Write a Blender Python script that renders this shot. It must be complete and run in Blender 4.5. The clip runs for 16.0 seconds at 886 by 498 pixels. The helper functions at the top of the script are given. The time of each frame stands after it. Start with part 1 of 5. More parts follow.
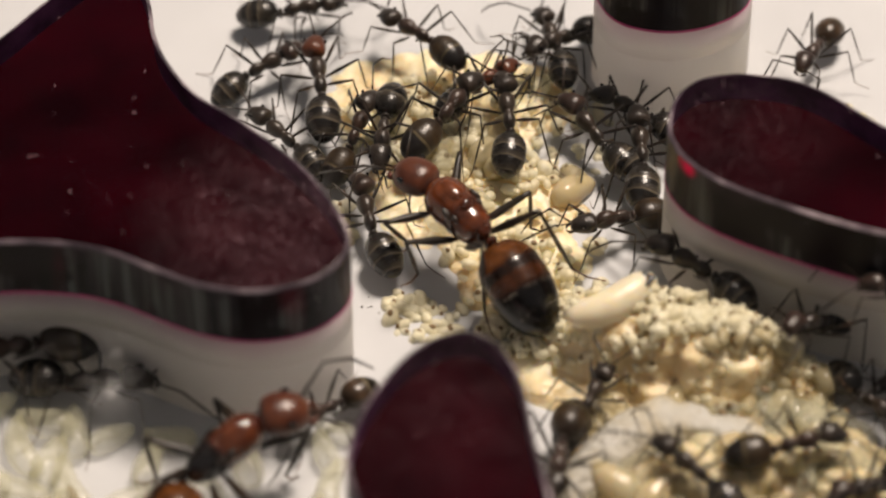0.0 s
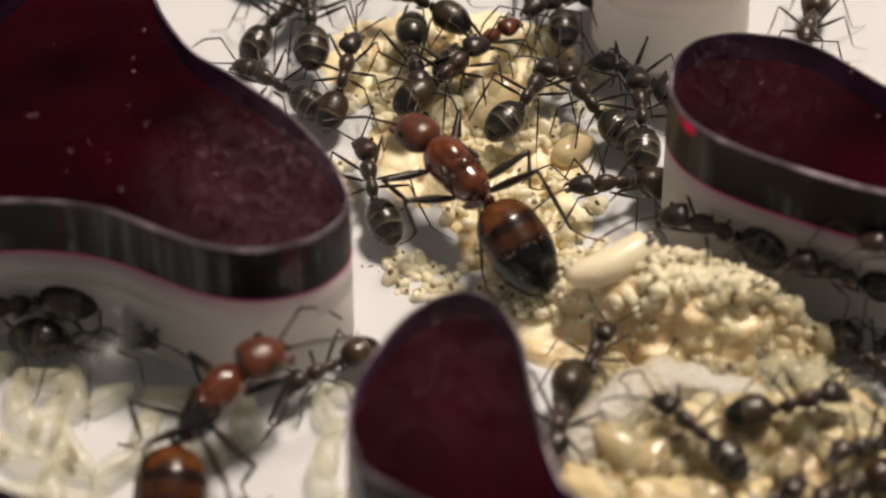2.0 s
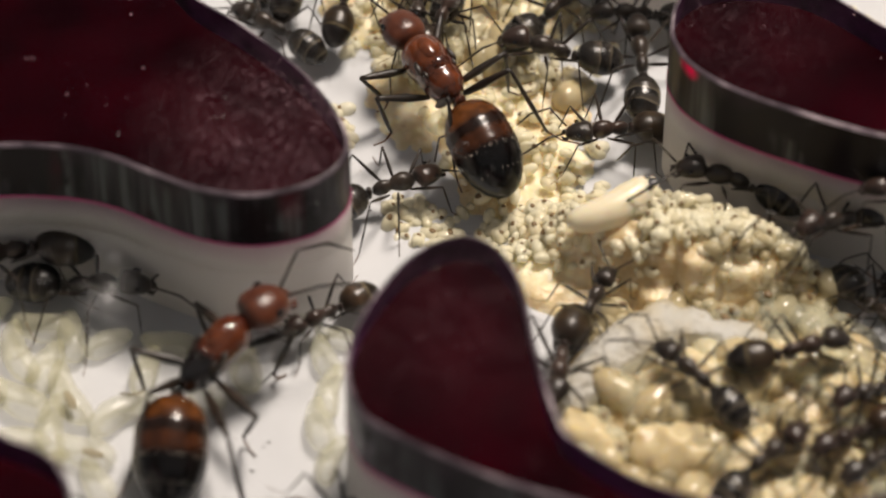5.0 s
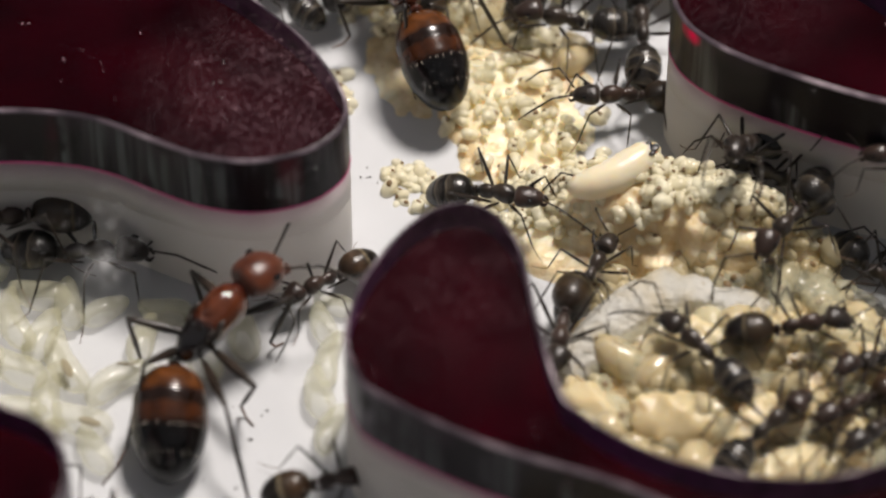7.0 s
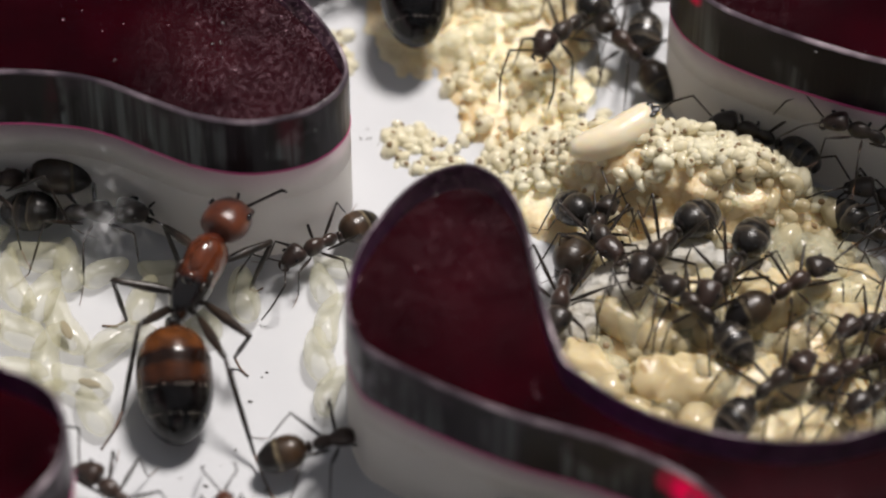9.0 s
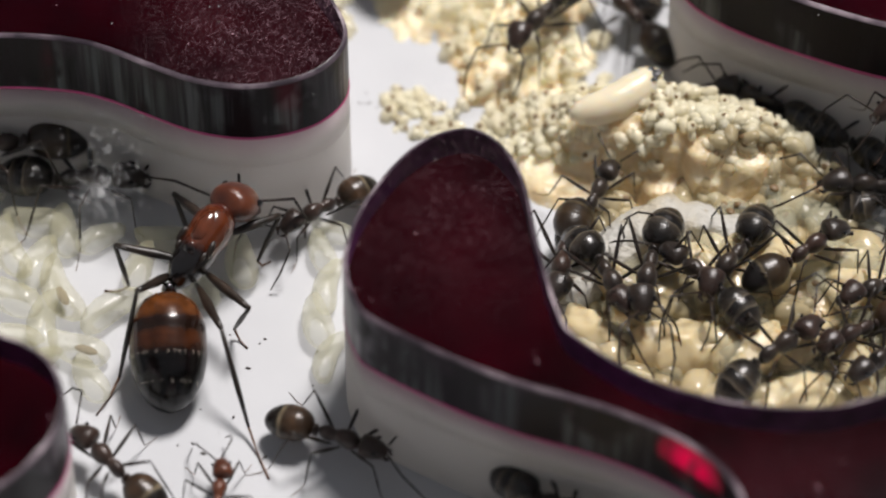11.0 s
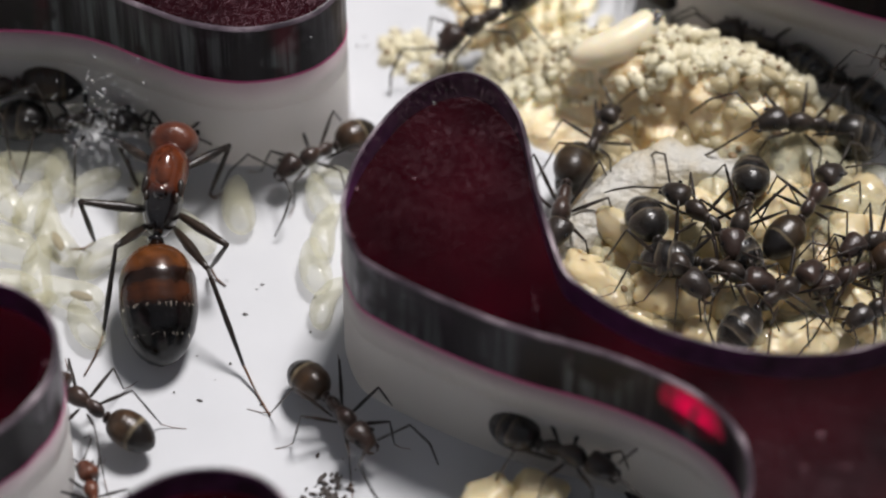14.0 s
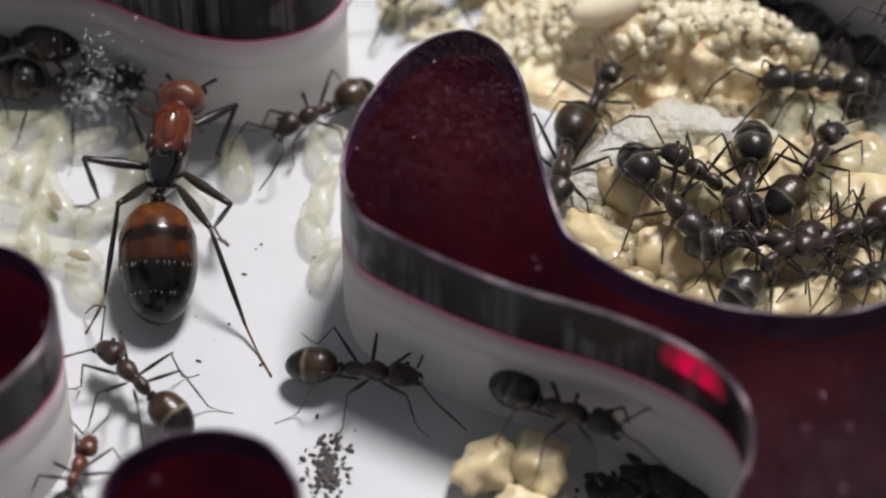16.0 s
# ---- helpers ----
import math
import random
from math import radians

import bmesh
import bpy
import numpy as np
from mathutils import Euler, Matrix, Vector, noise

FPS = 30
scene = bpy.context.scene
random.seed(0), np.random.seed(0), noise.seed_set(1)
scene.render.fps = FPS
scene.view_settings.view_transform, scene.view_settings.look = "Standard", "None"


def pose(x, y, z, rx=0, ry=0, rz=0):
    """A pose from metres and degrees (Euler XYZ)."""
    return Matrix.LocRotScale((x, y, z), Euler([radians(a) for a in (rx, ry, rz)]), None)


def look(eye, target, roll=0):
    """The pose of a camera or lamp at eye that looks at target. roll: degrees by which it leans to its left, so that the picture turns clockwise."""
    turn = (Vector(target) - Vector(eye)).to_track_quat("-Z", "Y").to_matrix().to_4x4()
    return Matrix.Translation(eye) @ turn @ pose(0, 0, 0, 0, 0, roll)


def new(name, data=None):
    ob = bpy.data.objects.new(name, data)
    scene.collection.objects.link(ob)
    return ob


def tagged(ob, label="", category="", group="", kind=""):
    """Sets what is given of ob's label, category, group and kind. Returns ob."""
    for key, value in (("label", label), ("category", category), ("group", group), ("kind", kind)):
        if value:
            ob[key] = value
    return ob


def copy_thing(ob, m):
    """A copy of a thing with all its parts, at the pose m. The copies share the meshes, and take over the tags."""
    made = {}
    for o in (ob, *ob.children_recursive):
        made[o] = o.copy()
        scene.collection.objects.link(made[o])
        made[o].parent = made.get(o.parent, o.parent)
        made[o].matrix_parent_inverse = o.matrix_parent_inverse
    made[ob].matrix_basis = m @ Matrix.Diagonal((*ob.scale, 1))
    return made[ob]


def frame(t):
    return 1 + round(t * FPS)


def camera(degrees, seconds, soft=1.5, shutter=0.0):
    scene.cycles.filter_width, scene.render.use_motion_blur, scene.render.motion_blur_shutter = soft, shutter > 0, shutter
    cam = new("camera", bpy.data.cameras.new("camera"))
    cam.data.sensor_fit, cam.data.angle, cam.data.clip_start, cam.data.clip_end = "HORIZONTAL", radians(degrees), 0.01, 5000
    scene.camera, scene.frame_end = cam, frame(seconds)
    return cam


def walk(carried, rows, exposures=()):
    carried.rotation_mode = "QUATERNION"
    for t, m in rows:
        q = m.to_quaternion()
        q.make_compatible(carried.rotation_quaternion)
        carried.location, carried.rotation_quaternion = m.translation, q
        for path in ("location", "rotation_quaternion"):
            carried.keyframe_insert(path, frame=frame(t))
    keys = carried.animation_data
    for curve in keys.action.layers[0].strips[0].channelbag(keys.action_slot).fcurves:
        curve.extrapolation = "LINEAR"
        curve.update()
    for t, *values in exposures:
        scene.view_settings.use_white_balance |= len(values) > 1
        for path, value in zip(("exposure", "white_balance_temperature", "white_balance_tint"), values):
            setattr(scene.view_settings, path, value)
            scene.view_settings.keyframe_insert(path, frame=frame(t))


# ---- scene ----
MM = 0.001


def cam_pose(yaw, pitch, roll, nearer):
    """The tripod's pose: turns in degrees about a mean tilt of 52 degrees down, nearer in sixteenths of a centimetre step."""
    d = 0.162 * (1.0 - 0.1 * nearer)
    e = radians(52.0)
    return (Matrix.Translation((0.0, -d * math.cos(e), d * math.sin(e))) @ pose(0, 0, 0, 0, 0, yaw)
            @ pose(0, 0, 0, 38.0 + pitch) @ pose(0, 0, 0, 0, 0, roll))


cam = camera(12.0, 16.0, soft=2.2)
cam.data.dof.use_dof, cam.data.dof.focus_distance, cam.data.dof.aperture_fstop = True, 0.159, 38.0
walk(cam, [
    (0.0, cam_pose(0.008, 2.009, -0.024, -0.184)),
    (0.5, cam_pose(0.012, 1.862, -0.021, -0.181)),
    (1.0, cam_pose(0.013, 1.731, -0.019, -0.178)),
    (1.5, cam_pose(0.013, 1.591, -0.018, -0.173)),
    (2.0, cam_pose(0.014, 1.458, -0.017, -0.166)),
    (2.5, cam_pose(0.013, 1.319, -0.016, -0.161)),
    (3.0, cam_pose(0.011, 1.198, -0.017, -0.156)),
    (3.5, cam_pose(0.012, 1.064, -0.016, -0.150)),
    (4.0, cam_pose(0.014, 0.942, -0.015, -0.139)),
    (6.5, cam_pose(0.001, 0.386, -0.007, -0.023)),
    (7.0, cam_pose(0.007, 0.268, -0.005, -0.010)),
    (7.5, cam_pose(-0.004, 0.122, -0.003, -0.003)),
    (8.0, cam_pose(0.000, 0.000, 0.000, 0.000)),
    (8.5, cam_pose(0.001, -0.140, 0.003, 0.004)),
    (9.0, cam_pose(0.017, -0.254, 0.007, 0.015)),
    (11.5, cam_pose(0.000, -0.852, 0.025, 0.120)),
    (12.0, cam_pose(-0.011, -0.973, 0.025, 0.140)),
    (12.5, cam_pose(-0.011, -1.087, 0.023, 0.163)),
    (13.0, cam_pose(-0.017, -1.218, 0.019, 0.179)),
    (13.5, cam_pose(-0.018, -1.352, 0.012, 0.191)),
    (14.0, cam_pose(-0.017, -1.487, 0.004, 0.200)),
    (14.5, cam_pose(-0.015, -1.612, -0.006, 0.211)),
    (15.0, cam_pose(-0.023, -1.757, -0.016, 0.222)),
    (15.5, cam_pose(-0.025, -1.916, -0.026, 0.236)),
    (16.0, cam_pose(-0.017, -2.046, -0.037, 0.252))
], [(0.0, 0.0, 7750, 17), (4.0, 0.02, 7550, 16), (6.5, 0.05, 6900, 14), (9.0, 0.08, 6620, 14), (12.0, 0.1, 6430, 14), (16.0, 0.1, 6350, 14)])

# ---- light ----
world = bpy.data.worlds.new("room")
scene.world = world
world.use_nodes = True
world.node_tree.nodes["Background"].inputs[0].default_value = (0.86, 0.92, 1.0, 1)
world.node_tree.nodes["Background"].inputs[1].default_value = 0.165


def desk_lamp():
    light = bpy.data.lights.new("desk_lamp", "AREA")
    light.shape, light.size, light.energy, light.color = "DISK", 0.10, 2.35, (1.0, 0.97, 0.93)
    ob = new("desk_lamp", light)
    way = Vector((0.25, 0.37, 1.0)).normalized()
    ob.matrix_world = look(way * 0.42, (0, 0, 0))


desk_lamp()


# ---- materials ----
def material(name, build, **settings):
    m = bpy.data.materials.new(name)
    m.use_nodes = True
    nt = m.node_tree
    bsdf = nt.nodes["Principled BSDF"]
    for key, value in settings.items():
        bsdf.inputs[key.replace("_", " ")].default_value = value
    if build:
        build(nt, bsdf)
    return m


def node(nt, kind, **values):
    n = nt.nodes.new(kind)
    for key, value in values.items():
        if key in n.inputs:
            n.inputs[key].default_value = value
    return n


def coords(nt, stretch=(1, 1, 1)):
    tex = nt.nodes.new("ShaderNodeTexCoord")
    mp = nt.nodes.new("ShaderNodeMapping")
    mp.inputs["Scale"].default_value = stretch
    nt.links.new(tex.outputs["Object"], mp.inputs["Vector"])
    return mp.outputs[0]


def noise_node(nt, scale, detail=4, stretch=(1, 1, 1)):
    n = node(nt, "ShaderNodeTexNoise", Scale=scale, Detail=detail)
    nt.links.new(coords(nt, stretch), n.inputs["Vector"])
    return n.outputs["Fac"]


def ramp(nt, fac, stops):
    r = nt.nodes.new("ShaderNodeValToRGB")
    e = r.color_ramp.elements
    while len(e) < len(stops):
        e.new(0.5)
    for el, (p, c) in zip(e, stops):
        el.position, el.color = p, (*c, 1)
    nt.links.new(fac, r.inputs[0])
    return r.outputs[0]


def grey(v):
    return (v, v, v)


def bump(nt, bsdf, fac, strength, distance):
    b = node(nt, "ShaderNodeBump", Strength=strength, Distance=distance)
    nt.links.new(fac, b.inputs["Height"])
    nt.links.new(b.outputs[0], bsdf.inputs["Normal"])


def mix(nt, fac, a, b, blend="MIX"):
    m = nt.nodes.new("ShaderNodeMix")
    m.data_type, m.blend_type = "RGBA", blend
    for sock, v in ((m.inputs[0], fac), (m.inputs[6], a), (m.inputs[7], b)):
        if isinstance(v, (int, float)):
            sock.default_value = v
        elif isinstance(v, tuple):
            sock.default_value = (*v, 1)
        else:
            nt.links.new(v, sock)
    return m.outputs[2]


def acrylic_pane(nt, bsdf):
    # clear sheet surface with dust grains, lint and fine scratches
    specks = ramp(nt, noise_node(nt, 5200, 1), [(0.785, grey(0)), (0.82, grey(0.8))])
    warp = nt.nodes.new("ShaderNodeTexNoise")
    warp.inputs["Scale"].default_value = 700
    nt.links.new(coords(nt), warp.inputs["Vector"])
    bent = nt.nodes.new("ShaderNodeVectorMath")
    bent.operation = "MULTIPLY_ADD"
    nt.links.new(warp.outputs["Color"], bent.inputs[0])
    bent.inputs[1].default_value = (0.00022, 0.00022, 0.00022)
    nt.links.new(coords(nt), bent.inputs[2])
    hair = None
    for turn in (0.3, 1.1, 1.9, 2.7):
        mp = nt.nodes.new("ShaderNodeMapping")
        mp.inputs["Rotation"].default_value = (0, 0, turn)
        nt.links.new(bent.outputs[0], mp.inputs["Vector"])
        long = nt.nodes.new("ShaderNodeMapping")
        long.inputs["Scale"].default_value = (1, 0.07, 1)
        nt.links.new(mp.outputs[0], long.inputs["Vector"])
        lines = node(nt, "ShaderNodeTexNoise", Scale=31000, Detail=1.0)
        nt.links.new(long.outputs[0], lines.inputs["Vector"])
        one = ramp(nt, lines.outputs["Fac"], [(0.65, grey(0.0)), (0.73, grey(0.42))])
        hair = mix(nt, 1.0, hair, one, "ADD") if hair else one
    # the most rubbed ends of the islands; the third spot also paints a purplish sheen
    patches = None
    for spot, reach, much in (((-0.0062, 0.0018, 0.008), 0.0060, 0.7), ((0.0004, -0.0060, 0.008), 0.0070, 0.27), ((0.0108, 0.0072, 0.008), 0.0056, 0.24), ((0.0120, -0.0215, 0.008), 0.0060, 0.3)):
        far = nt.nodes.new("ShaderNodeVectorMath")
        far.operation = "DISTANCE"
        nt.links.new(coords(nt), far.inputs[0])
        far.inputs[1].default_value = spot
        spotted = node(nt, "ShaderNodeMapRange")
        spotted.inputs[1].default_value, spotted.inputs[2].default_value = reach, reach * 0.25
        nt.links.new(far.outputs["Value"], spotted.inputs[0])
        one = ramp(nt, spotted.outputs[0], [(0.0, grey(0.0)), (1.0, grey(much))])
        patches = mix(nt, 1.0, patches, one, "ADD") if patches else one
    fine = ramp(nt, noise_node(nt, 900, 5), [(0.30, grey(0.3)), (0.70, grey(0.85))])
    rub_and_sheen = mix(nt, 1.0, patches, fine, "MULTIPLY")
    grit = ramp(nt, noise_node(nt, 9500, 2), [(0.62, grey(0.0)), (0.72, grey(0.38))])
    hair = mix(nt, 1.0, hair, grit, "ADD")
    haze = mix(nt, 1.0, mix(nt, 1.0, hair, rub_and_sheen, "MULTIPLY"), ramp(nt, rub_and_sheen, [(0.0, grey(0.0)), (1.0, grey(0.02))]), "ADD")
    film = ramp(nt, noise_node(nt, 420, 5), [(0.5, grey(0.0)), (0.85, grey(0.002))])
    dust = mix(nt, 1.0, mix(nt, 1.0, haze, specks, "ADD"), film, "ADD")
    clear = nt.nodes.new("ShaderNodeBsdfTransparent")
    clear.inputs[0].default_value = (1.0, 0.80, 0.84, 1)
    powder = nt.nodes.new("ShaderNodeBsdfDiffuse")
    powder.inputs[0].default_value = (0.58, 0.36, 0.42, 1)
    shine = nt.nodes.new("ShaderNodeBsdfGlossy")
    shine.inputs["Roughness"].default_value = 0.12
    fres = node(nt, "ShaderNodeFresnel", IOR=1.14)
    first, second = nt.nodes.new("ShaderNodeMixShader"), nt.nodes.new("ShaderNodeMixShader")
    nt.links.new(dust, first.inputs[0])
    nt.links.new(clear.outputs[0], first.inputs[1])
    nt.links.new(powder.outputs[0], first.inputs[2])
    nt.links.new(fres.outputs[0], second.inputs[0])
    nt.links.new(first.outputs[0], second.inputs[1])
    nt.links.new(shine.outputs[0], second.inputs[2])
    nt.links.new(second.outputs[0], nt.nodes["Material Output"].inputs["Surface"])


def acrylic_bed(nt, bsdf):
    c = ramp(nt, noise_node(nt, 260, 4), [(0.30, (0.0050, 0.0002, 0.0010)), (0.74, (0.0210, 0.0006, 0.0030))])
    nt.links.new(c, bsdf.inputs["Base Color"])


def acrylic_side(nt, bsdf):
    # milled edge, fine upright tool marks; grey-green glints are painted into their colour
    streaks = noise_node(nt, 3800, 3, (1, 1, 0.03))
    broad = noise_node(nt, 420, 2, (1, 1, 0.1))
    f = mix(nt, 1.0, ramp(nt, streaks, [(0.40, grey(0.1)), (0.62, grey(1))]), ramp(nt, broad, [(0.44, grey(0.0)), (0.58, grey(1))]), "MULTIPLY")
    c = mix(nt, f, (0.004, 0.0015, 0.004), (0.095, 0.105, 0.108))
    # the upper third is paler: its purple-grey reflection is painted into the colour
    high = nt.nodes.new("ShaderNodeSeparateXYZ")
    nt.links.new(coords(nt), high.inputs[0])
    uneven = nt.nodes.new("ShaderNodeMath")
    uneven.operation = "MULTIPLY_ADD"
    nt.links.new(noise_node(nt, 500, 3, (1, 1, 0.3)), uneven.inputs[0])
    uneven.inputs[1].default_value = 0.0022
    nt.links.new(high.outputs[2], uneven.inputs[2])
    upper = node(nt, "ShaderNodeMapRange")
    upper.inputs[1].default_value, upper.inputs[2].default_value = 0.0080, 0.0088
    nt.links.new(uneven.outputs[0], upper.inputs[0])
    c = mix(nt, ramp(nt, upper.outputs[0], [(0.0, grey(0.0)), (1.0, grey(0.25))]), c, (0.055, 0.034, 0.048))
    # pale stretches of the edge: light through the acrylic, painted into the colour
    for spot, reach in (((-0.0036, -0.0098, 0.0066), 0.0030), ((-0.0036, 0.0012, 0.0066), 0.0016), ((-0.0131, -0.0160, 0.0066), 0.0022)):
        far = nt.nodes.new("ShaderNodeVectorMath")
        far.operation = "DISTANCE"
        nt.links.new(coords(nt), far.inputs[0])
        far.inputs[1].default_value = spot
        spotted = node(nt, "ShaderNodeMapRange")
        spotted.inputs[1].default_value, spotted.inputs[2].default_value = reach, reach * 0.3
        nt.links.new(far.outputs["Value"], spotted.inputs[0])
        edge_light = mix(nt, 1.0, ramp(nt, spotted.outputs[0], [(0.0, grey(0)), (1.0, grey(0.8))]), ramp(nt, streaks, [(0.36, grey(0.15)), (0.62, grey(1))]), "MULTIPLY")
        c = mix(nt, edge_light, c, (0.24, 0.21, 0.24))
    blot = ramp(nt, noise_node(nt, 330, 3, (1, 1, 0.7)), [(0.50, grey(0.0)), (0.56, grey(0.95))])
    c = mix(nt, blot, c, (0.006, 0.003, 0.005))
    nt.links.new(c, bsdf.inputs["Base Color"])
    bump(nt, bsdf, streaks, 0.35, 0.00006)
    glow = nt.nodes.new("ShaderNodeBsdfTranslucent")
    glow.inputs[0].default_value = (0.95, 0.004, 0.09, 1)
    # red glints of lamp light leaving the sheet, put in as translucent red spots
    patch = None
    for spot, reach in (((0.0085, -0.0172, 0.0070), 0.0015), ((0.0094, 0.0053, 0.0077), 0.0006)):
        gap = nt.nodes.new("ShaderNodeVectorMath")
        gap.operation = "DISTANCE"
        nt.links.new(coords(nt), gap.inputs[0])
        gap.inputs[1].default_value = spot
        near = node(nt, "ShaderNodeMapRange")
        near.inputs[1].default_value, near.inputs[2].default_value = reach, reach * 0.2
        nt.links.new(gap.outputs["Value"], near.inputs[0])
        if patch:
            either = nt.nodes.new("ShaderNodeMath")
            either.operation = "MAXIMUM"
            nt.links.new(patch, either.inputs[0])
            nt.links.new(near.outputs[0], either.inputs[1])
            patch = either.outputs[0]
        else:
            patch = near.outputs[0]
    red_glint = nt.nodes.new("ShaderNodeMath")
    red_glint.operation, red_glint.use_clamp = "MULTIPLY_ADD", True
    nt.links.new(patch, red_glint.inputs[0])
    nt.links.new(ramp(nt, noise_node(nt, 1500, 2, (1, 1, 0.5)), [(0.36, grey(0.35)), (0.55, grey(1.0))]), red_glint.inputs[1])
    nt.links.new(ramp(nt, broad, [(0.58, grey(0.0)), (0.75, grey(0.07))]), red_glint.inputs[2])
    both = nt.nodes.new("ShaderNodeMixShader")
    nt.links.new(red_glint.outputs[0], both.inputs[0])
    nt.links.new(bsdf.outputs[0], both.inputs[1])
    nt.links.new(glow.outputs[0], both.inputs[2])
    nt.links.new(both.outputs[0], nt.nodes["Material Output"].inputs["Surface"])


def worn_rim(nt, bsdf):
    c = ramp(nt, noise_node(nt, 600, 4), [(0.38, (0.035, 0.026, 0.034)), (0.52, (0.12, 0.092, 0.11)), (0.72, (0.42, 0.35, 0.38))])
    nt.links.new(c, bsdf.inputs["Base Color"])


def inner_edge(nt, bsdf):
    # the purple colour stands in for light coming through the clear edge
    c = ramp(nt, noise_node(nt, 700, 4), [(0.35, (0.06, 0.016, 0.070)), (0.7, (0.20, 0.06, 0.22))])
    nt.links.new(c, bsdf.inputs["Base Color"])


def frosted(nt, bsdf):
    c = ramp(nt, noise_node(nt, 300, 5, (1, 1, 0.4)), [(0.3, (0.86, 0.845, 0.81)), (0.7, (0.94, 0.925, 0.895))])
    # pink-lilac upper band: red light from the sheet, painted into the base colour
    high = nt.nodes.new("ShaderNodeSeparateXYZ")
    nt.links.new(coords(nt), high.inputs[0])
    ragged = nt.nodes.new("ShaderNodeMath")
    ragged.operation = "MULTIPLY_ADD"
    nt.links.new(noise_node(nt, 350, 3, (1, 1, 0.3)), ragged.inputs[0])
    ragged.inputs[1].default_value = 0.0009
    nt.links.new(high.outputs[2], ragged.inputs[2])
    red_bleed = node(nt, "ShaderNodeMapRange")
    red_bleed.inputs[1].default_value, red_bleed.inputs[2].default_value = 0.0043, 0.0056
    nt.links.new(ragged.outputs[0], red_bleed.inputs[0])
    c = mix(nt, ramp(nt, red_bleed.outputs[0], [(0.0, grey(0.0)), (1.0, grey(0.5))]), c, (0.62, 0.24, 0.42))
    nt.links.new(c, bsdf.inputs["Base Color"])
    bump(nt, bsdf, noise_node(nt, 3000, 3, (1, 1, 0.08)), 0.15, 0.00005)
    soften(nt, bsdf, 0.12, 0.62)


def plaster(nt, bsdf):
    c = ramp(nt, noise_node(nt, 180, 6), [(0.3, (0.465, 0.475, 0.49)), (0.7, (0.53, 0.54, 0.555))])
    dirt = ramp(nt, noise_node(nt, 1300, 2), [(0.755, grey(0)), (0.775, grey(0.7))])
    c = mix(nt, dirt, c, (0.30, 0.21, 0.13))
    nt.links.new(c, bsdf.inputs["Base Color"])
    bump(nt, bsdf, noise_node(nt, 1500, 5), 0.15, 0.00006)


def soften(nt, bsdf, see, glow):
    """Lets light through a waxy or frosted body: see of it passes straight, glow of it spreads."""
    spread = nt.nodes.new("ShaderNodeBsdfTranslucent")
    link = bsdf.inputs["Base Color"].links
    if link:
        nt.links.new(link[0].from_socket, spread.inputs[0])
    else:
        spread.inputs[0].default_value = bsdf.inputs["Base Color"].default_value
    clear = nt.nodes.new("ShaderNodeBsdfTransparent")
    first, second = node(nt, "ShaderNodeMixShader", Fac=glow), node(nt, "ShaderNodeMixShader", Fac=see)
    first.inputs[0].default_value, second.inputs[0].default_value = glow, see
    nt.links.new(bsdf.outputs[0], first.inputs[1])
    nt.links.new(spread.outputs[0], first.inputs[2])
    nt.links.new(first.outputs[0], second.inputs[1])
    nt.links.new(clear.outputs[0], second.inputs[2])
    nt.links.new(second.outputs[0], nt.nodes["Material Output"].inputs["Surface"])


def waxy(pale, dark, spots, see=0.0, deep=0.0, glow=0.0, stained=False):
    """Waxy flesh: see of the light passes straight, glow of it spreads behind, the rest wanders about deep millimetres inside."""
    def build(nt, bsdf):
        info = nt.nodes.new("ShaderNodeNewGeometry")
        ob = nt.nodes.new("ShaderNodeObjectInfo")
        add = nt.nodes.new("ShaderNodeMath")
        add.operation = "FRACT"
        plus = nt.nodes.new("ShaderNodeMath")
        nt.links.new(info.outputs["Random Per Island"], plus.inputs[0])
        nt.links.new(ob.outputs["Random"], plus.inputs[1])
        nt.links.new(plus.outputs[0], add.inputs[0])
        c = ramp(nt, add.outputs[0], [(0.0, dark), (1.0, pale)])
        f = ramp(nt, noise_node(nt, 900, 4), [(0.35, grey(0)), (0.8, grey(0.55))])
        c = mix(nt, f, c, dark)
        if spots:
            s = ramp(nt, noise_node(nt, 1100, 2), [(0.66, grey(0)), (0.74, grey(0.55))])
            c = mix(nt, s, c, (0.36, 0.19, 0.06))
        if stained:
            stain = ramp(nt, noise_node(nt, 240, 3), [(0.42, grey(0)), (0.60, grey(0.75))])
            c = mix(nt, stain, c, (0.62, 0.45, 0.24))
            fleck = ramp(nt, noise_node(nt, 2600, 3), [(0.62, grey(0)), (0.72, grey(0.55))])
            c = mix(nt, fleck, c, (0.52, 0.31, 0.12))
            wet = ramp(nt, noise_node(nt, 1700, 4), [(0.52, grey(0)), (0.70, grey(0.6))])
            c = mix(nt, wet, c, (0.90, 0.84, 0.66))
        nt.links.new(c, bsdf.inputs["Base Color"])
        if stained:
            pits = mix(nt, 0.5, ramp(nt, noise_node(nt, 1500, 3), [(0.3, grey(0)), (0.7, grey(1))]), ramp(nt, noise_node(nt, 4200, 3), [(0.3, grey(0)), (0.7, grey(1))]))
            bump(nt, bsdf, pits, 0.5, 0.00012)
        else:
            bump(nt, bsdf, noise_node(nt, 3500, 3), 0.2, 0.00005)
        if deep:
            bsdf.inputs["Subsurface Weight"].default_value = 1.0
            bsdf.inputs["Subsurface Radius"].default_value = (1.0, 0.85, 0.6)
            bsdf.inputs["Subsurface Scale"].default_value = deep * MM
        if see or glow:
            soften(nt, bsdf, see, glow)
    return build


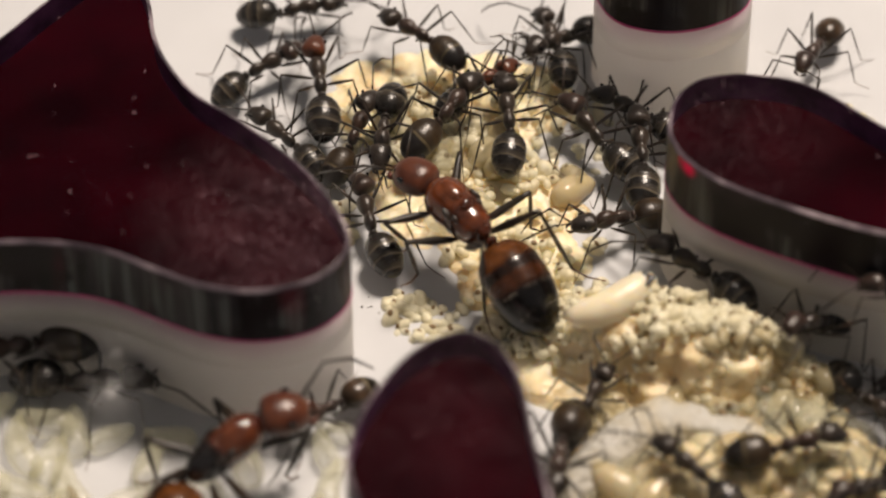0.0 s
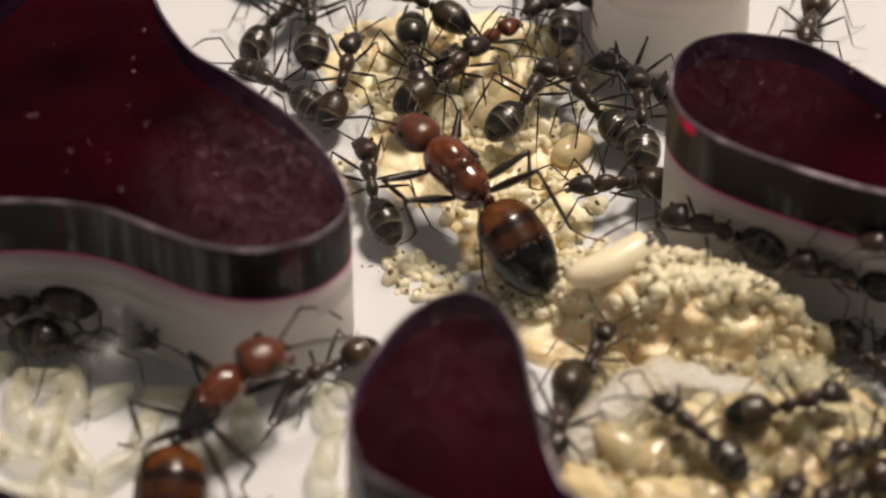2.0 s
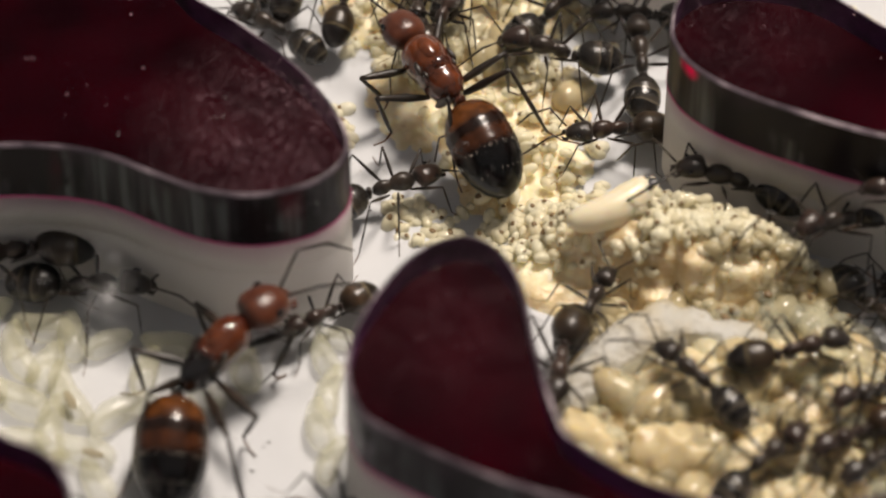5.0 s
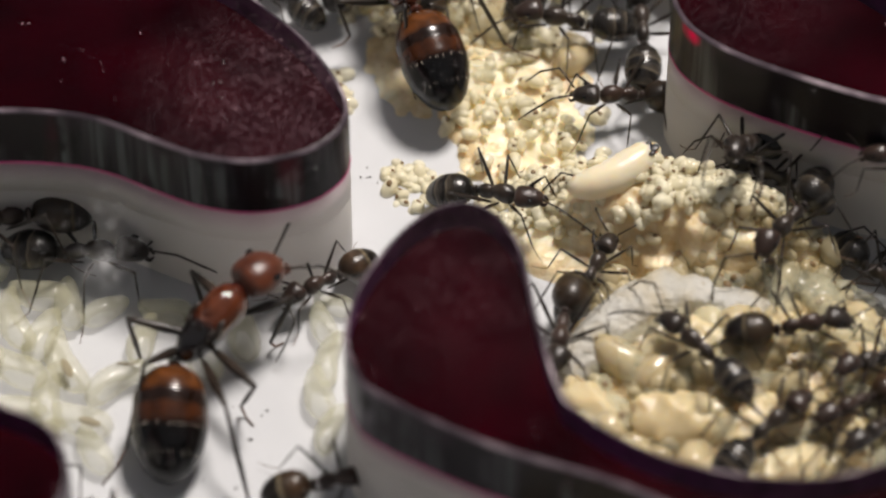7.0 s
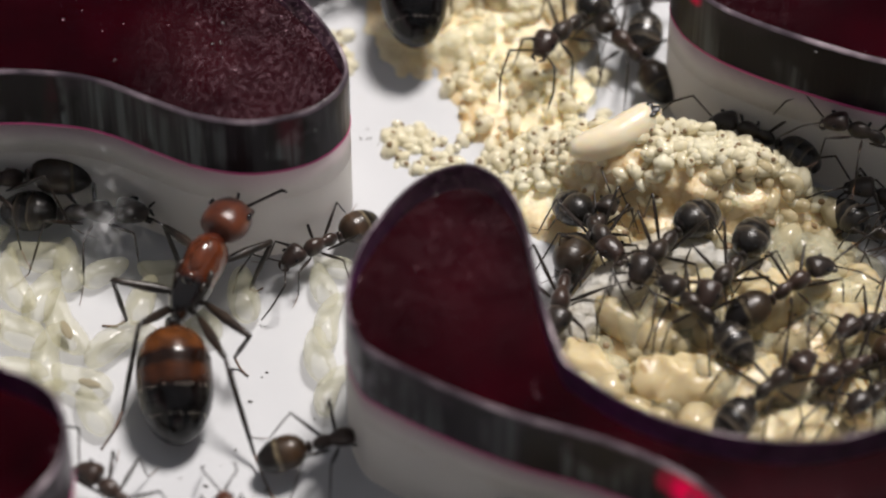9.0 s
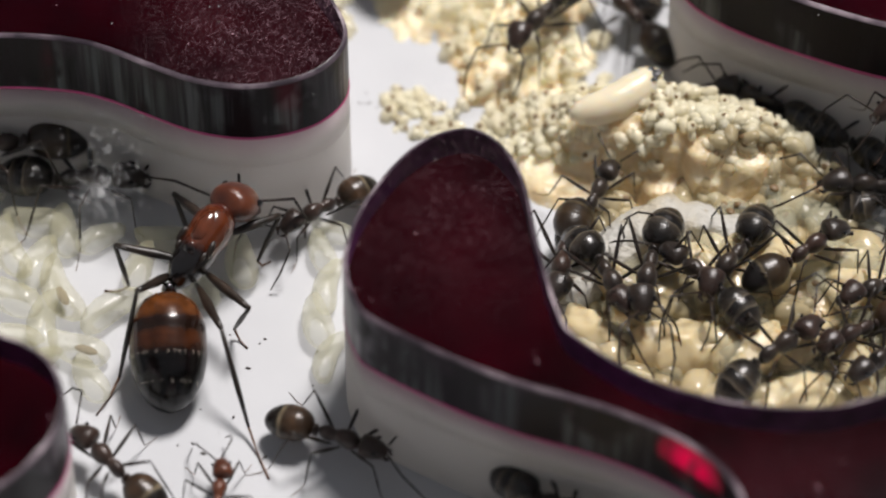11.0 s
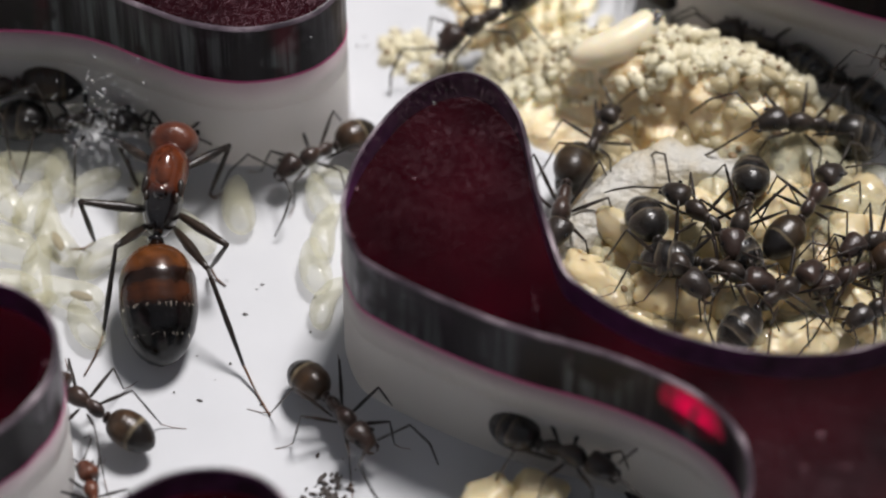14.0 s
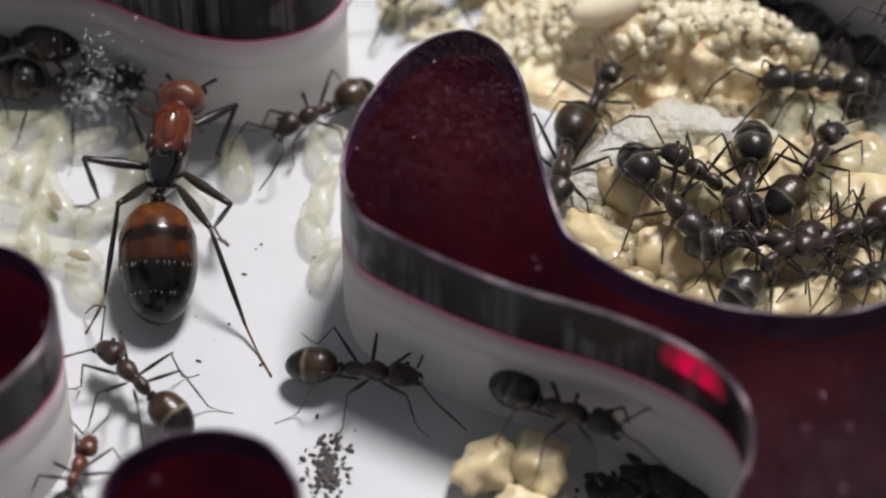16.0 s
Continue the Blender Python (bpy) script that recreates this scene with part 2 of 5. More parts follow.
def papery(nt, bsdf):
    """Crumpled, half clear silk: pale grey with cream stains, small pores and folds."""
    c = ramp(nt, noise_node(nt, 450, 5), [(0.35, (0.66, 0.58, 0.42)), (0.52, (0.66, 0.64, 0.57)), (0.7, (0.74, 0.735, 0.70))])
    pores = ramp(nt, noise_node(nt, 1300, 2), [(0.66, grey(0)), (0.72, grey(0.6))])
    c = mix(nt, pores, c, (0.42, 0.34, 0.20))
    nt.links.new(c, bsdf.inputs["Base Color"])
    folds = mix(nt, 0.5, ramp(nt, noise_node(nt, 700, 4, (1, 2.2, 1)), [(0.3, grey(0)), (0.7, grey(1))]), ramp(nt, noise_node(nt, 2600, 3), [(0.3, grey(0)), (0.7, grey(1))]))
    bump(nt, bsdf, folds, 0.8, 0.00025)
    soften(nt, bsdf, 0.12, 0.25)


def cuticle(pale, dark, stops=None, axis=1, extent=(0.0, 1.0), grain=0.3):
    """Ant cuticle, mottled; stops: colours along the part's length, between two places in millimetres."""
    def build(nt, bsdf):
        if stops:
            tex = nt.nodes.new("ShaderNodeTexCoord")
            sep = nt.nodes.new("ShaderNodeSeparateXYZ")
            nt.links.new(tex.outputs["Object"], sep.inputs[0])
            rng = node(nt, "ShaderNodeMapRange")
            rng.inputs[1].default_value, rng.inputs[2].default_value = extent[0] * MM, extent[1] * MM
            nz = nt.nodes.new("ShaderNodeMath")
            nz.operation = "MULTIPLY_ADD"
            nt.links.new(noise_node(nt, 1400, 3), nz.inputs[0])
            nz.inputs[1].default_value = 0.0003
            nt.links.new(sep.outputs[axis], nz.inputs[2])
            nt.links.new(nz.outputs[0], rng.inputs[0])
            c = ramp(nt, rng.outputs[0], stops)
            cloud = ramp(nt, noise_node(nt, 1900, 4), [(0.35, grey(0.45)), (0.65, grey(1.0))])
            c = mix(nt, 1.0, c, cloud, "MULTIPLY")
        else:
            c = ramp(nt, noise_node(nt, 1300, 3), [(0.35, dark), (0.7, pale)])
        nt.links.new(c, bsdf.inputs["Base Color"])
        bump(nt, bsdf, noise_node(nt, 9000, 3), grain, 0.00004)
    return build


M_TOP = material("clear_acrylic_surface", acrylic_pane)
M_BED = material("red_acrylic", acrylic_bed, Roughness=0.5, Specular_IOR_Level=0.0)
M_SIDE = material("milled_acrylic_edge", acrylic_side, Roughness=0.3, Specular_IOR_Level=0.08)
M_INNER = material("purple_inner_edge", inner_edge, Roughness=0.5, Specular_IOR_Level=0.1)
M_EDGE = material("worn_acrylic_rim", worn_rim, Roughness=0.3)
M_SEAM = material("magenta_joint_light", None, Base_Color=(0.50, 0.05, 0.20, 1), Roughness=0.3)
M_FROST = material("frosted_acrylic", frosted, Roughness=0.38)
M_LIGHT_STOP = material("dull_light_stop", None, Base_Color=(0.5, 0.48, 0.46, 1), Roughness=0.8)
M_FLOOR = material("white_plaster", plaster, Roughness=0.6)
M_TABLE = material("dark_wood", None, Base_Color=(0.09, 0.06, 0.04, 1), Roughness=0.6)
M_MASS = material("brood_mass", waxy((0.87, 0.81, 0.61), (0.80, 0.71, 0.48), True, 0.0, 0.5, 0.0, True), Roughness=0.3, Specular_IOR_Level=0.4)
M_EGG = material("egg", waxy((0.98, 0.95, 0.76), (0.92, 0.85, 0.62), False, 0.32, 0.0, 0.22), Roughness=0.14, Specular_IOR_Level=0.5, Coat_Weight=0.8, Coat_Roughness=0.04)
M_LARVA = material("larva_skin", waxy((0.75, 0.68, 0.46), (0.58, 0.48, 0.28), False, 0.4, 0.0, 0.25), Roughness=0.18, Specular_IOR_Level=0.5, Coat_Weight=0.5, Coat_Roughness=0.05)
M_PLUMP = material("yellow_larva_skin", waxy((0.72, 0.64, 0.43), (0.60, 0.50, 0.31), False, 0.15, 0.3, 0.1), Roughness=0.22, Coat_Weight=0.4, Coat_Roughness=0.05)
M_WET = material("wet_brood_mass", waxy((0.67, 0.58, 0.38), (0.52, 0.42, 0.24), True, 0.0, 0.5, 0.0, True), Roughness=0.25, Specular_IOR_Level=0.5)
M_BIG = material("plump_larva_skin", waxy((0.85, 0.78, 0.60), (0.81, 0.72, 0.53), False, 0.1, 0.3, 0.1), Roughness=0.32)
M_PUPA = material("glassy_larva_skin", waxy((0.88, 0.87, 0.70), (0.82, 0.79, 0.57), False, 0.70, 0.0, 0.4), Roughness=0.14, Coat_Weight=0.2, Coat_Roughness=0.06)
M_COCOON = material("papery_cocoon", waxy((0.72, 0.63, 0.42), (0.58, 0.48, 0.29), True, 0.05, 0.5), Roughness=0.35, Specular_IOR_Level=0.3)
M_FIBRE = material("grey_white_fibre", papery, Roughness=0.5)
M_SPOT = material("brown_gut", None, Base_Color=(0.17, 0.105, 0.045, 1), Roughness=0.5)
M_DARK = material("dark_speck", None, Base_Color=(0.02, 0.018, 0.02, 1), Roughness=0.4)

BLACK, BROWN = (0.008, 0.0058, 0.005), (0.032, 0.021, 0.014)
M_ANT = material("black_cuticle", cuticle(BROWN, BLACK, grain=0.6), Roughness=0.34, Sheen_Weight=0.1, Sheen_Roughness=0.4)
M_LEG = material("leg_cuticle", cuticle((0.030, 0.018, 0.011), (0.008, 0.006, 0.0045)), Roughness=0.4)
M_TARSUS = material("tarsus_cuticle", cuticle((0.16, 0.065, 0.02), (0.05, 0.022, 0.01)), Roughness=0.4)
M_RUST = material("rust_cuticle", cuticle((0.040, 0.021, 0.014), (0.016, 0.009, 0.007), grain=0.6), Roughness=0.32, Sheen_Weight=0.1, Sheen_Roughness=0.4)
M_RED = material("red_brown_cuticle", cuticle((0.115, 0.034, 0.015), (0.05, 0.016, 0.009), grain=0.5), Roughness=0.3)
M_BRISTLE = material("pale_bristle", None, Base_Color=(0.5, 0.45, 0.38, 1), Roughness=0.4)
M_EYE = material("ant_eye", None, Base_Color=(0.004, 0.004, 0.005, 1), Roughness=0.12)
BANDS = [(0.0, (0.010, 0.008, 0.006)), (0.20, (0.024, 0.019, 0.014)), (0.285, (0.045, 0.036, 0.026)), (0.305, (0.15, 0.122, 0.085)), (0.325, (0.006, 0.005, 0.004)), (0.42, (0.014, 0.011, 0.009)),
         (0.515, (0.042, 0.034, 0.025)), (0.54, (0.13, 0.105, 0.075)), (0.56, (0.006, 0.005, 0.004)), (0.66, (0.014, 0.011, 0.009)), (0.735, (0.036, 0.03, 0.022)), (0.755, (0.09, 0.075, 0.055)), (0.775, BLACK), (1.0, BLACK)]
M_GASTER = material("banded_black_gaster", cuticle(BROWN, BLACK, BANDS, 1, (0.0, -2.0), 0.45), Roughness=0.27, Sheen_Weight=0.12, Sheen_Roughness=0.4)
M_AMBER = material("amber_gaster", cuticle(BROWN, BLACK, [(0.0, (0.03, 0.018, 0.01)), (0.28, (0.040, 0.024, 0.011)), (0.45, (0.03, 0.02, 0.011)), (0.49, (0.13, 0.10, 0.055)), (0.53, BLACK), (1.0, BLACK)], 1, (0.0, -2.0)), Roughness=0.34)
M_HONEY = material("honey_gaster", cuticle(BROWN, BLACK, [(0.0, (0.04, 0.022, 0.011)), (0.20, (0.062, 0.033, 0.016)), (0.40, (0.04, 0.023, 0.012)), (0.48, (0.20, 0.16, 0.10)), (0.53, (0.010, 0.007, 0.005)), (1.0, BLACK)], 1, (0.0, -2.0)), Roughness=0.3)
M_QHEAD = material("orange_red_head", cuticle((0.115, 0.030, 0.011), (0.050, 0.012, 0.006), grain=0.5), Roughness=0.3, Sheen_Weight=0.08)
M_QTHORAX = material("red_thorax", cuticle(BROWN, BLACK, [(0.0, (0.06, 0.015, 0.007)), (0.25, (0.145, 0.034, 0.010)), (0.45, (0.06, 0.015, 0.006)), (0.6, (0.14, 0.034, 0.010)), (1.0, (0.17, 0.040, 0.011))], 1, (0.0, 3.6), 0.28), Roughness=0.19, Coat_Weight=0.6, Coat_Roughness=0.1)
M_QDARK = material("dark_backed_red_thorax", cuticle(BROWN, BLACK, [(0.0, (0.004, 0.003, 0.003)), (0.44, (0.006, 0.0035, 0.003)), (0.50, (0.07, 0.017, 0.007)), (0.60, (0.12, 0.029, 0.009)), (0.9, (0.135, 0.032, 0.010)), (1.0, (0.06, 0.013, 0.007))], 1, (0.0, 3.6), 0.28), Roughness=0.18, Coat_Weight=0.8, Coat_Roughness=0.12)
M_QGASTER = material("orange_banded_gaster", cuticle(BROWN, BLACK, [(0.0, (0.13, 0.042, 0.011)), (0.14, (0.115, 0.037, 0.010)), (0.19, (0.020, 0.008, 0.005)), (0.26, (0.016, 0.007, 0.004)), (0.31, (0.075, 0.023, 0.008)), (0.39, (0.055, 0.017, 0.006)), (0.46, (0.006, 0.004, 0.0035)), (0.62, (0.003, 0.0025, 0.0025)), (1.0, (0.003, 0.0025, 0.0025))], 1, (-0.2, -5.1), 0.1), Roughness=0.2, Specular_IOR_Level=0.4)


# ---- shaping ----
def mesh_from(name, verts, faces, mat, smooth=True):
    me = bpy.data.meshes.new(name)
    me.from_pydata([(x * MM, y * MM, z * MM) for x, y, z in verts], [], faces)
    me.materials.append(mat)
    if smooth:
        me.polygons.foreach_set("use_smooth", [True] * len(me.polygons))
    me.update()
    return me


def part(name, me, parent, label="", at=None):
    ob = new(name, me)
    ob.parent = parent
    if at is not None:
        ob.matrix_basis = at
    return tagged(ob, label) if label else ob


def root(name, label, category, group=""):
    return tagged(new(name), label, category, group)


def lathe(rings, sides=20):
    """A body along y from rings of (y, half width, up, down, z): lists of vertices and faces."""
    verts, faces = [], []
    for y, w, up, down, zc in rings:
        for k in range(sides):
            a = 2 * math.pi * k / sides
            s = math.sin(a)
            verts.append((w * math.cos(a), y, zc + (up if s > 0 else down) * s))
    for i in range(len(rings) - 1):
        for k in range(sides):
            a, b = i * sides + k, i * sides + (k + 1) % sides
            faces.append((a, b, b + sides, a + sides))
    faces.append(tuple(range(sides - 1, -1, -1)))
    faces.append(tuple(range((len(rings) - 1) * sides, len(rings) * sides)))
    return verts, faces


def tube(points, radii, sides=8):
    """A tapering limb through points."""
    verts, faces = [], []
    pts = [Vector(p) for p in points]
    for i, p in enumerate(pts):
        d = (pts[min(i + 1, len(pts) - 1)] - pts[max(i - 1, 0)]).normalized()
        u = d.cross(Vector((0.3, 0.2, 1))).normalized()
        v = d.cross(u)
        for k in range(sides):
            a = 2 * math.pi * k / sides
            verts.append(tuple(p + (u * math.cos(a) + v * math.sin(a)) * radii[i]))
    for i in range(len(pts) - 1):
        for k in range(sides):
            a, b = i * sides + k, i * sides + (k + 1) % sides
            faces.append((a, a + sides, b + sides, b))
    faces.append(tuple(range(sides)))
    faces.append(tuple(range(len(pts) * sides - 1, (len(pts) - 1) * sides - 1, -1)))
    return verts, faces


def merge(*pieces):
    verts, faces = [], []
    for v, f in pieces:
        n = len(verts)
        verts += list(v)
        faces += [tuple(i + n for i in q) for q in f]
    return verts, faces


def egg_shape(rx, ry, rz, rows=8, sides=10, bend=0.0, rib=0.0, taper=0.0):
    rings = []
    for i in range(rows + 1):
        a = math.pi * i / rows
        r = max(math.sin(a), 0.04) * (1 + rib * (i % 2)) * (1 + taper * math.cos(a))
        rings.append((ry * math.cos(a), rx * r, rz * r, rz * r, bend * math.cos(a) ** 2))
    v, f = lathe(rings[::-1], sides)
    return v, f


def spline(points, steps=8):
    """A smooth closed outline through control points."""
    out, n = [], len(points)
    for i in range(n):
        p0, p1, p2, p3 = (Vector(points[(i + k - 1) % n]) for k in range(4))
        for s in range(steps):
            t = s / steps
            out.append(0.5 * ((2 * p1) + (p2 - p0) * t + (2 * p0 - 5 * p1 + 4 * p2 - p3) * t * t + (3 * p1 - p0 - 3 * p2 + p3) * t ** 3))
    return [(p.x, p.y) for p in out]


def inset(line, d):
    n = len(line)
    out = []
    for i in range(n):
        a, b = Vector(line[i - 1]), Vector(line[(i + 1) % n])
        t = (b - a).normalized()
        out.append((line[i][0] - t.y * d, line[i][1] + t.x * d))
    return out


def band(levels):
    """Walls between outlines at heights: [(outline, z), ...]."""
    n = len(levels[0][0])
    verts = [(x, y, z) for line, z in levels for x, y in line]
    faces = []
    for i in range(len(levels) - 1):
        for k in range(n):
            a, b = i * n + k, i * n + (k + 1) % n
            faces.append((a, b, b + n, a + n))
    return verts, faces


SEAM_Z, TOP_Z = 5.0, 8.0


def pillar(points, label, core=0.0, steps=8, stop_outline=None):
    """A milled island of the nest: a frosted base under a red acrylic sheet."""
    line = spline(points, steps)
    area = sum(line[i - 1][0] * line[i][1] - line[i][0] * line[i - 1][1] for i in range(len(line)))
    if area < 0:
        line = line[::-1]
    ob = root("nest_pillar", label, "pillar", "pillars of the ant nest")
    low = band([(line, 0.0), (line, SEAM_Z - 1.75), (inset(line, 0.03), SEAM_Z - 1.72), (line, SEAM_Z - 1.69), (line, SEAM_Z - 0.05)])
    lid = tuple(range(len(low[0]) - len(line), len(low[0])))
    low[1].append(lid)
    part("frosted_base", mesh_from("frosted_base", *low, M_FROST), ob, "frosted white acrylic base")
    # unseen block added inside the base to keep light from passing through
    if core or stop_outline:
        inside = spline(stop_outline, 3) if stop_outline else inset(line, core)
        block = band([(inside, 0.0), (inside, SEAM_Z - 0.1)])
        part("core", mesh_from("core", *block, M_LIGHT_STOP), ob, "unseen grey block added to dim the base")
    # magenta band added for light glimpsed at the red sheet's lower edge
    seam = band([(line, SEAM_Z - 0.05), (inset(line, -0.02), SEAM_Z - 0.03), (inset(line, -0.02), SEAM_Z + 0.07), (line, SEAM_Z + 0.09)])
    part("glue_seam", mesh_from("glue_seam", *seam, M_SEAM), ob, "thin magenta band painted for light at the joint")
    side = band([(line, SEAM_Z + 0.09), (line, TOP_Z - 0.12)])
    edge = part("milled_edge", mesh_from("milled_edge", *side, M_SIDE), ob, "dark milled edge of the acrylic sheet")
    rim = band([(line, TOP_Z - 0.12), (inset(line, 0.04), TOP_Z - 0.04), (inset(line, 0.16), TOP_Z)])
    lip = part("rim", mesh_from("rim", *rim, M_EDGE), ob, "pale worn rim")
    skin = band([(inset(line, 0.07), SEAM_Z + 1.52), (inset(line, 0.09), TOP_Z - 0.02)])
    back = part("inner_edge", mesh_from("inner_edge", *skin, M_INNER), ob, "dark purple inside of the edge")
    cap = inset(line, 0.16)
    flat = tuple(range(len(cap)))
    # raised above the sheet's bottom to match the refracted depth in the camera's view
    part("red_layer", mesh_from("red_layer", [(x, y, SEAM_Z + 1.5) for x, y in inset(line, 0.02)], [flat], M_BED, False), ob, "deep red underside of the sheet")
    pane = part("top_sheet", mesh_from("top_sheet", [(x, y, TOP_Z) for x, y in cap], [flat], M_TOP, False), ob, "dusty dark red acrylic sheet")
    for clear in (pane, edge, lip, back):  # clear acrylic lets the lamp's light through
        clear.visible_shadow = False
    return ob


# ---- the nest ----
def slab(name, x0, x1, y0, y1, z0, z1, mat, label, category):
    bm = bmesh.new()
    bmesh.ops.create_cube(bm, size=1.0)
    for v in bm.verts:
        v.co = ((x0 + x1) / 2 + v.co.x * (x1 - x0), (y0 + y1) / 2 + v.co.y * (y1 - y0), (z0 + z1) / 2 + v.co.z * (z1 - z0))
        v.co *= MM
    me = bpy.data.meshes.new(name)
    bm.to_mesh(me)
    bm.free()
    me.materials.append(mat)
    return tagged(new(name, me), label, category, "", "structure")


slab("floor", -45, 45, -40, 45, -3.0, 0.0, M_FLOOR, "white plaster floor of the ant nest", "floor")
slab("ground", -400, 400, -400, 400, -13.0, -3.0, M_TABLE, "dark table top under the nest", "table top")

pillar([(-11.7, 13.9), (-11.35, 11.9), (-10.75, 10.4), (-9.6, 8.8), (-8.0, 7.55), (-6.4, 6.1), (-5.2, 4.8), (-4.2, 3.25), (-3.6, 1.9),
        (-3.55, 0.95), (-3.95, 0.1), (-4.8, -0.65), (-6.05, -1.12), (-7.5, -1.26), (-9.2, -0.93), (-10.75, -0.25), (-12.5, 0.6), (-14.2, 1.04),
        (-16.8, 1.15), (-20.0, 0.6), (-22.5, 3.0), (-21.0, 8.0), (-17.5, 11.8), (-15.8, 13.8), (-14.0, 15.6), (-12.5, 15.8)],
       "long curved nest pillar with a dusty dark red acrylic top", 4.6)
pillar([(8.72, 7.3), (8.92, 8.35), (9.5, 9.2), (10.4, 9.72), (11.85, 9.87), (13.6, 9.57), (15.1, 8.77), (17.15, 7.1), (19.5, 5.6), (21.5, 3.6),
        (21.0, 1.4), (19.0, 1.0), (16.8, 1.55), (15.35, 2.0), (13.65, 2.68), (11.8, 3.52), (10.3, 4.4), (9.25, 5.4), (8.75, 6.5)],
       "slim leaf-shaped nest pillar with a dark red top", 2.1)
pillar([(6.2, 17.4), (6.35, 16.4), (6.95, 15.45), (7.95, 14.95), (9.3, 14.78), (10.65, 15.05), (11.85, 15.7), (12.5, 16.6), (12.7, 18.0), (12.3, 20.0), (9.5, 21.5), (6.9, 20.0)],
       "round nest pillar with a dark red acrylic top")
pillar([(-3.55, -9.4), (-3.35, -7.9), (-2.9, -6.6), (-2.2, -5.35), (-1.25, -4.1), (-0.25, -3.35), (0.85, -3.08), (1.75, -3.47), (2.45, -4.37), (2.95, -5.65),
        (3.4, -8.4), (4.1, -11.4), (4.8, -12.5), (7.2, -14.2), (10.25, -15.2), (13.3, -15.35), (16.5, -14.6), (20.0, -15.5), (21.0, -20.0), (19.0, -26.0),
        (10.5, -27.0), (8.6, -25.0), (9.4, -22.8), (10.15, -20.8), (9.85, -18.7), (8.3, -17.0), (5.7, -15.6), (2.6, -14.5), (0.15, -13.35), (-2.3, -11.9), (-3.1, -11.05)],
       "large hooked nest pillar with a dusty dark red acrylic top",
       stop_outline=[(-1.2, -10.0), (-0.3, -7.0), (0.9, -6.0), (1.5, -8.5), (2.0, -12.0), (5.0, -13.9), (10.0, -16.2), (14.5, -17.0), (18.5, -17.5), (17.5, -23.5),
              (13.0, -24.5), (12.2, -21.5), (12.0, -19.0), (9.8, -16.6), (6.0, -15.0), (3.0, -13.8), (0.4, -12.2)])
pillar([(-16.6, -12.2), (-15.1, -12.45), (-14.3, -12.85), (-13.6, -13.45), (-13.15, -14.4), (-13.03, -15.35), (-13.25, -16.5), (-13.85, -17.55), (-14.8, -18.6), (-17.5, -20.5), (-20.5, -19.0), (-20.5, -14.0)],
       "nest pillar with a blunt end and dark red top")
pillar([(-11.3, -23.0), (-10.85, -21.55), (-10.1, -20.8), (-9.0, -20.22), (-7.65, -20.02), (-6.4, -20.2), (-5.5, -20.8), (-4.9, -21.7), (-4.55, -23.0), (-4.8, -26.5), (-7.8, -28.5), (-10.9, -26.5)],
       "rounded nest pillar with a dark red acrylic top")



def cover_glass(nt, bsdf):
    clear = nt.nodes.new("ShaderNodeBsdfTransparent")
    shine = nt.nodes.new("ShaderNodeBsdfGlossy")
    shine.inputs["Roughness"].default_value = 0.03
    fres = node(nt, "ShaderNodeFresnel", IOR=1.1)
    both = nt.nodes.new("ShaderNodeMixShader")
    nt.links.new(fres.outputs[0], both.inputs[0])
    nt.links.new(clear.outputs[0], both.inputs[1])
    nt.links.new(shine.outputs[0], both.inputs[2])
    nt.links.new(both.outputs[0], nt.nodes["Material Output"].inputs["Surface"])


M_COVER = material("cover_glass", cover_glass)
cover = slab("glass_cover", -26, 26, -32, 26, TOP_Z + 0.03, TOP_Z + 1.0, M_COVER, "clear glass cover resting on the pillars", "glass cover")
cover.visible_shadow = False


def grains(name, label, category, spots, mat, size, seed, z):
    """Loose grains or crumbs lying about. spots: (x, y, rx, ry, how many)."""
    rnd = random.Random(seed)
    base, faces = egg_shape(0.5, 0.7, 0.35, 4, 5)
    base = np.array(base)
    V, F = [], []
    for cx, cy, rx, ry, many in spots:
        for _ in range(many):
            s = size * rnd.uniform(0.4, 1.0) ** 2
            a = rnd.random() * 6.283
            r = rnd.gauss(0, 0.5)
            rot = np.array(Euler((0, 0, rnd.random() * 6.283)).to_matrix())
            F += [tuple(i + len(V) * len(base) for i in f) for f in faces]
            V.append((base * s * (1, rnd.uniform(0.8, 1.8), 1)) @ rot.T + (cx + rx * r * math.cos(a), cy + ry * r * math.sin(a), z + 0.34 * s))
    me = mesh_from(name, np.concatenate(V).tolist(), F, mat)
    return tagged(new(name, me), label, category, "", "stuff")


M_DUST = material("white_dust", None, Base_Color=(0.60, 0.60, 0.60, 1), Roughness=0.9)
M_CRUMB = material("brown_crumb", None, Base_Color=(0.06, 0.05, 0.045, 1), Roughness=0.8)
grains("dust", "white dust grains scattered on the glass cover", "dust", [(-12.1, -6.9, 1.7, 3.2, 620), (-12.0, -6.4, 4.0, 4.0, 60), (0, 0, 16, 16, 110)], M_DUST, 0.052, 31, TOP_Z + 1.0)
grains("crumbs", "dark brown crumbs on the white floor", "crumbs", [(-4.0, -16.5, 0.8, 1.6, 300)], M_CRUMB, 0.2, 33, 0.0)
grains("waste", "dark heap of ant waste in the pillar's shade", "waste", [(7.6, -17.2, 1.6, 1.0, 160), (9.0, -18.0, 1.2, 1.4, 140), (5.6, -17.6, 1.4, 0.8, 60)], M_DARK, 0.55, 41, 0.0)
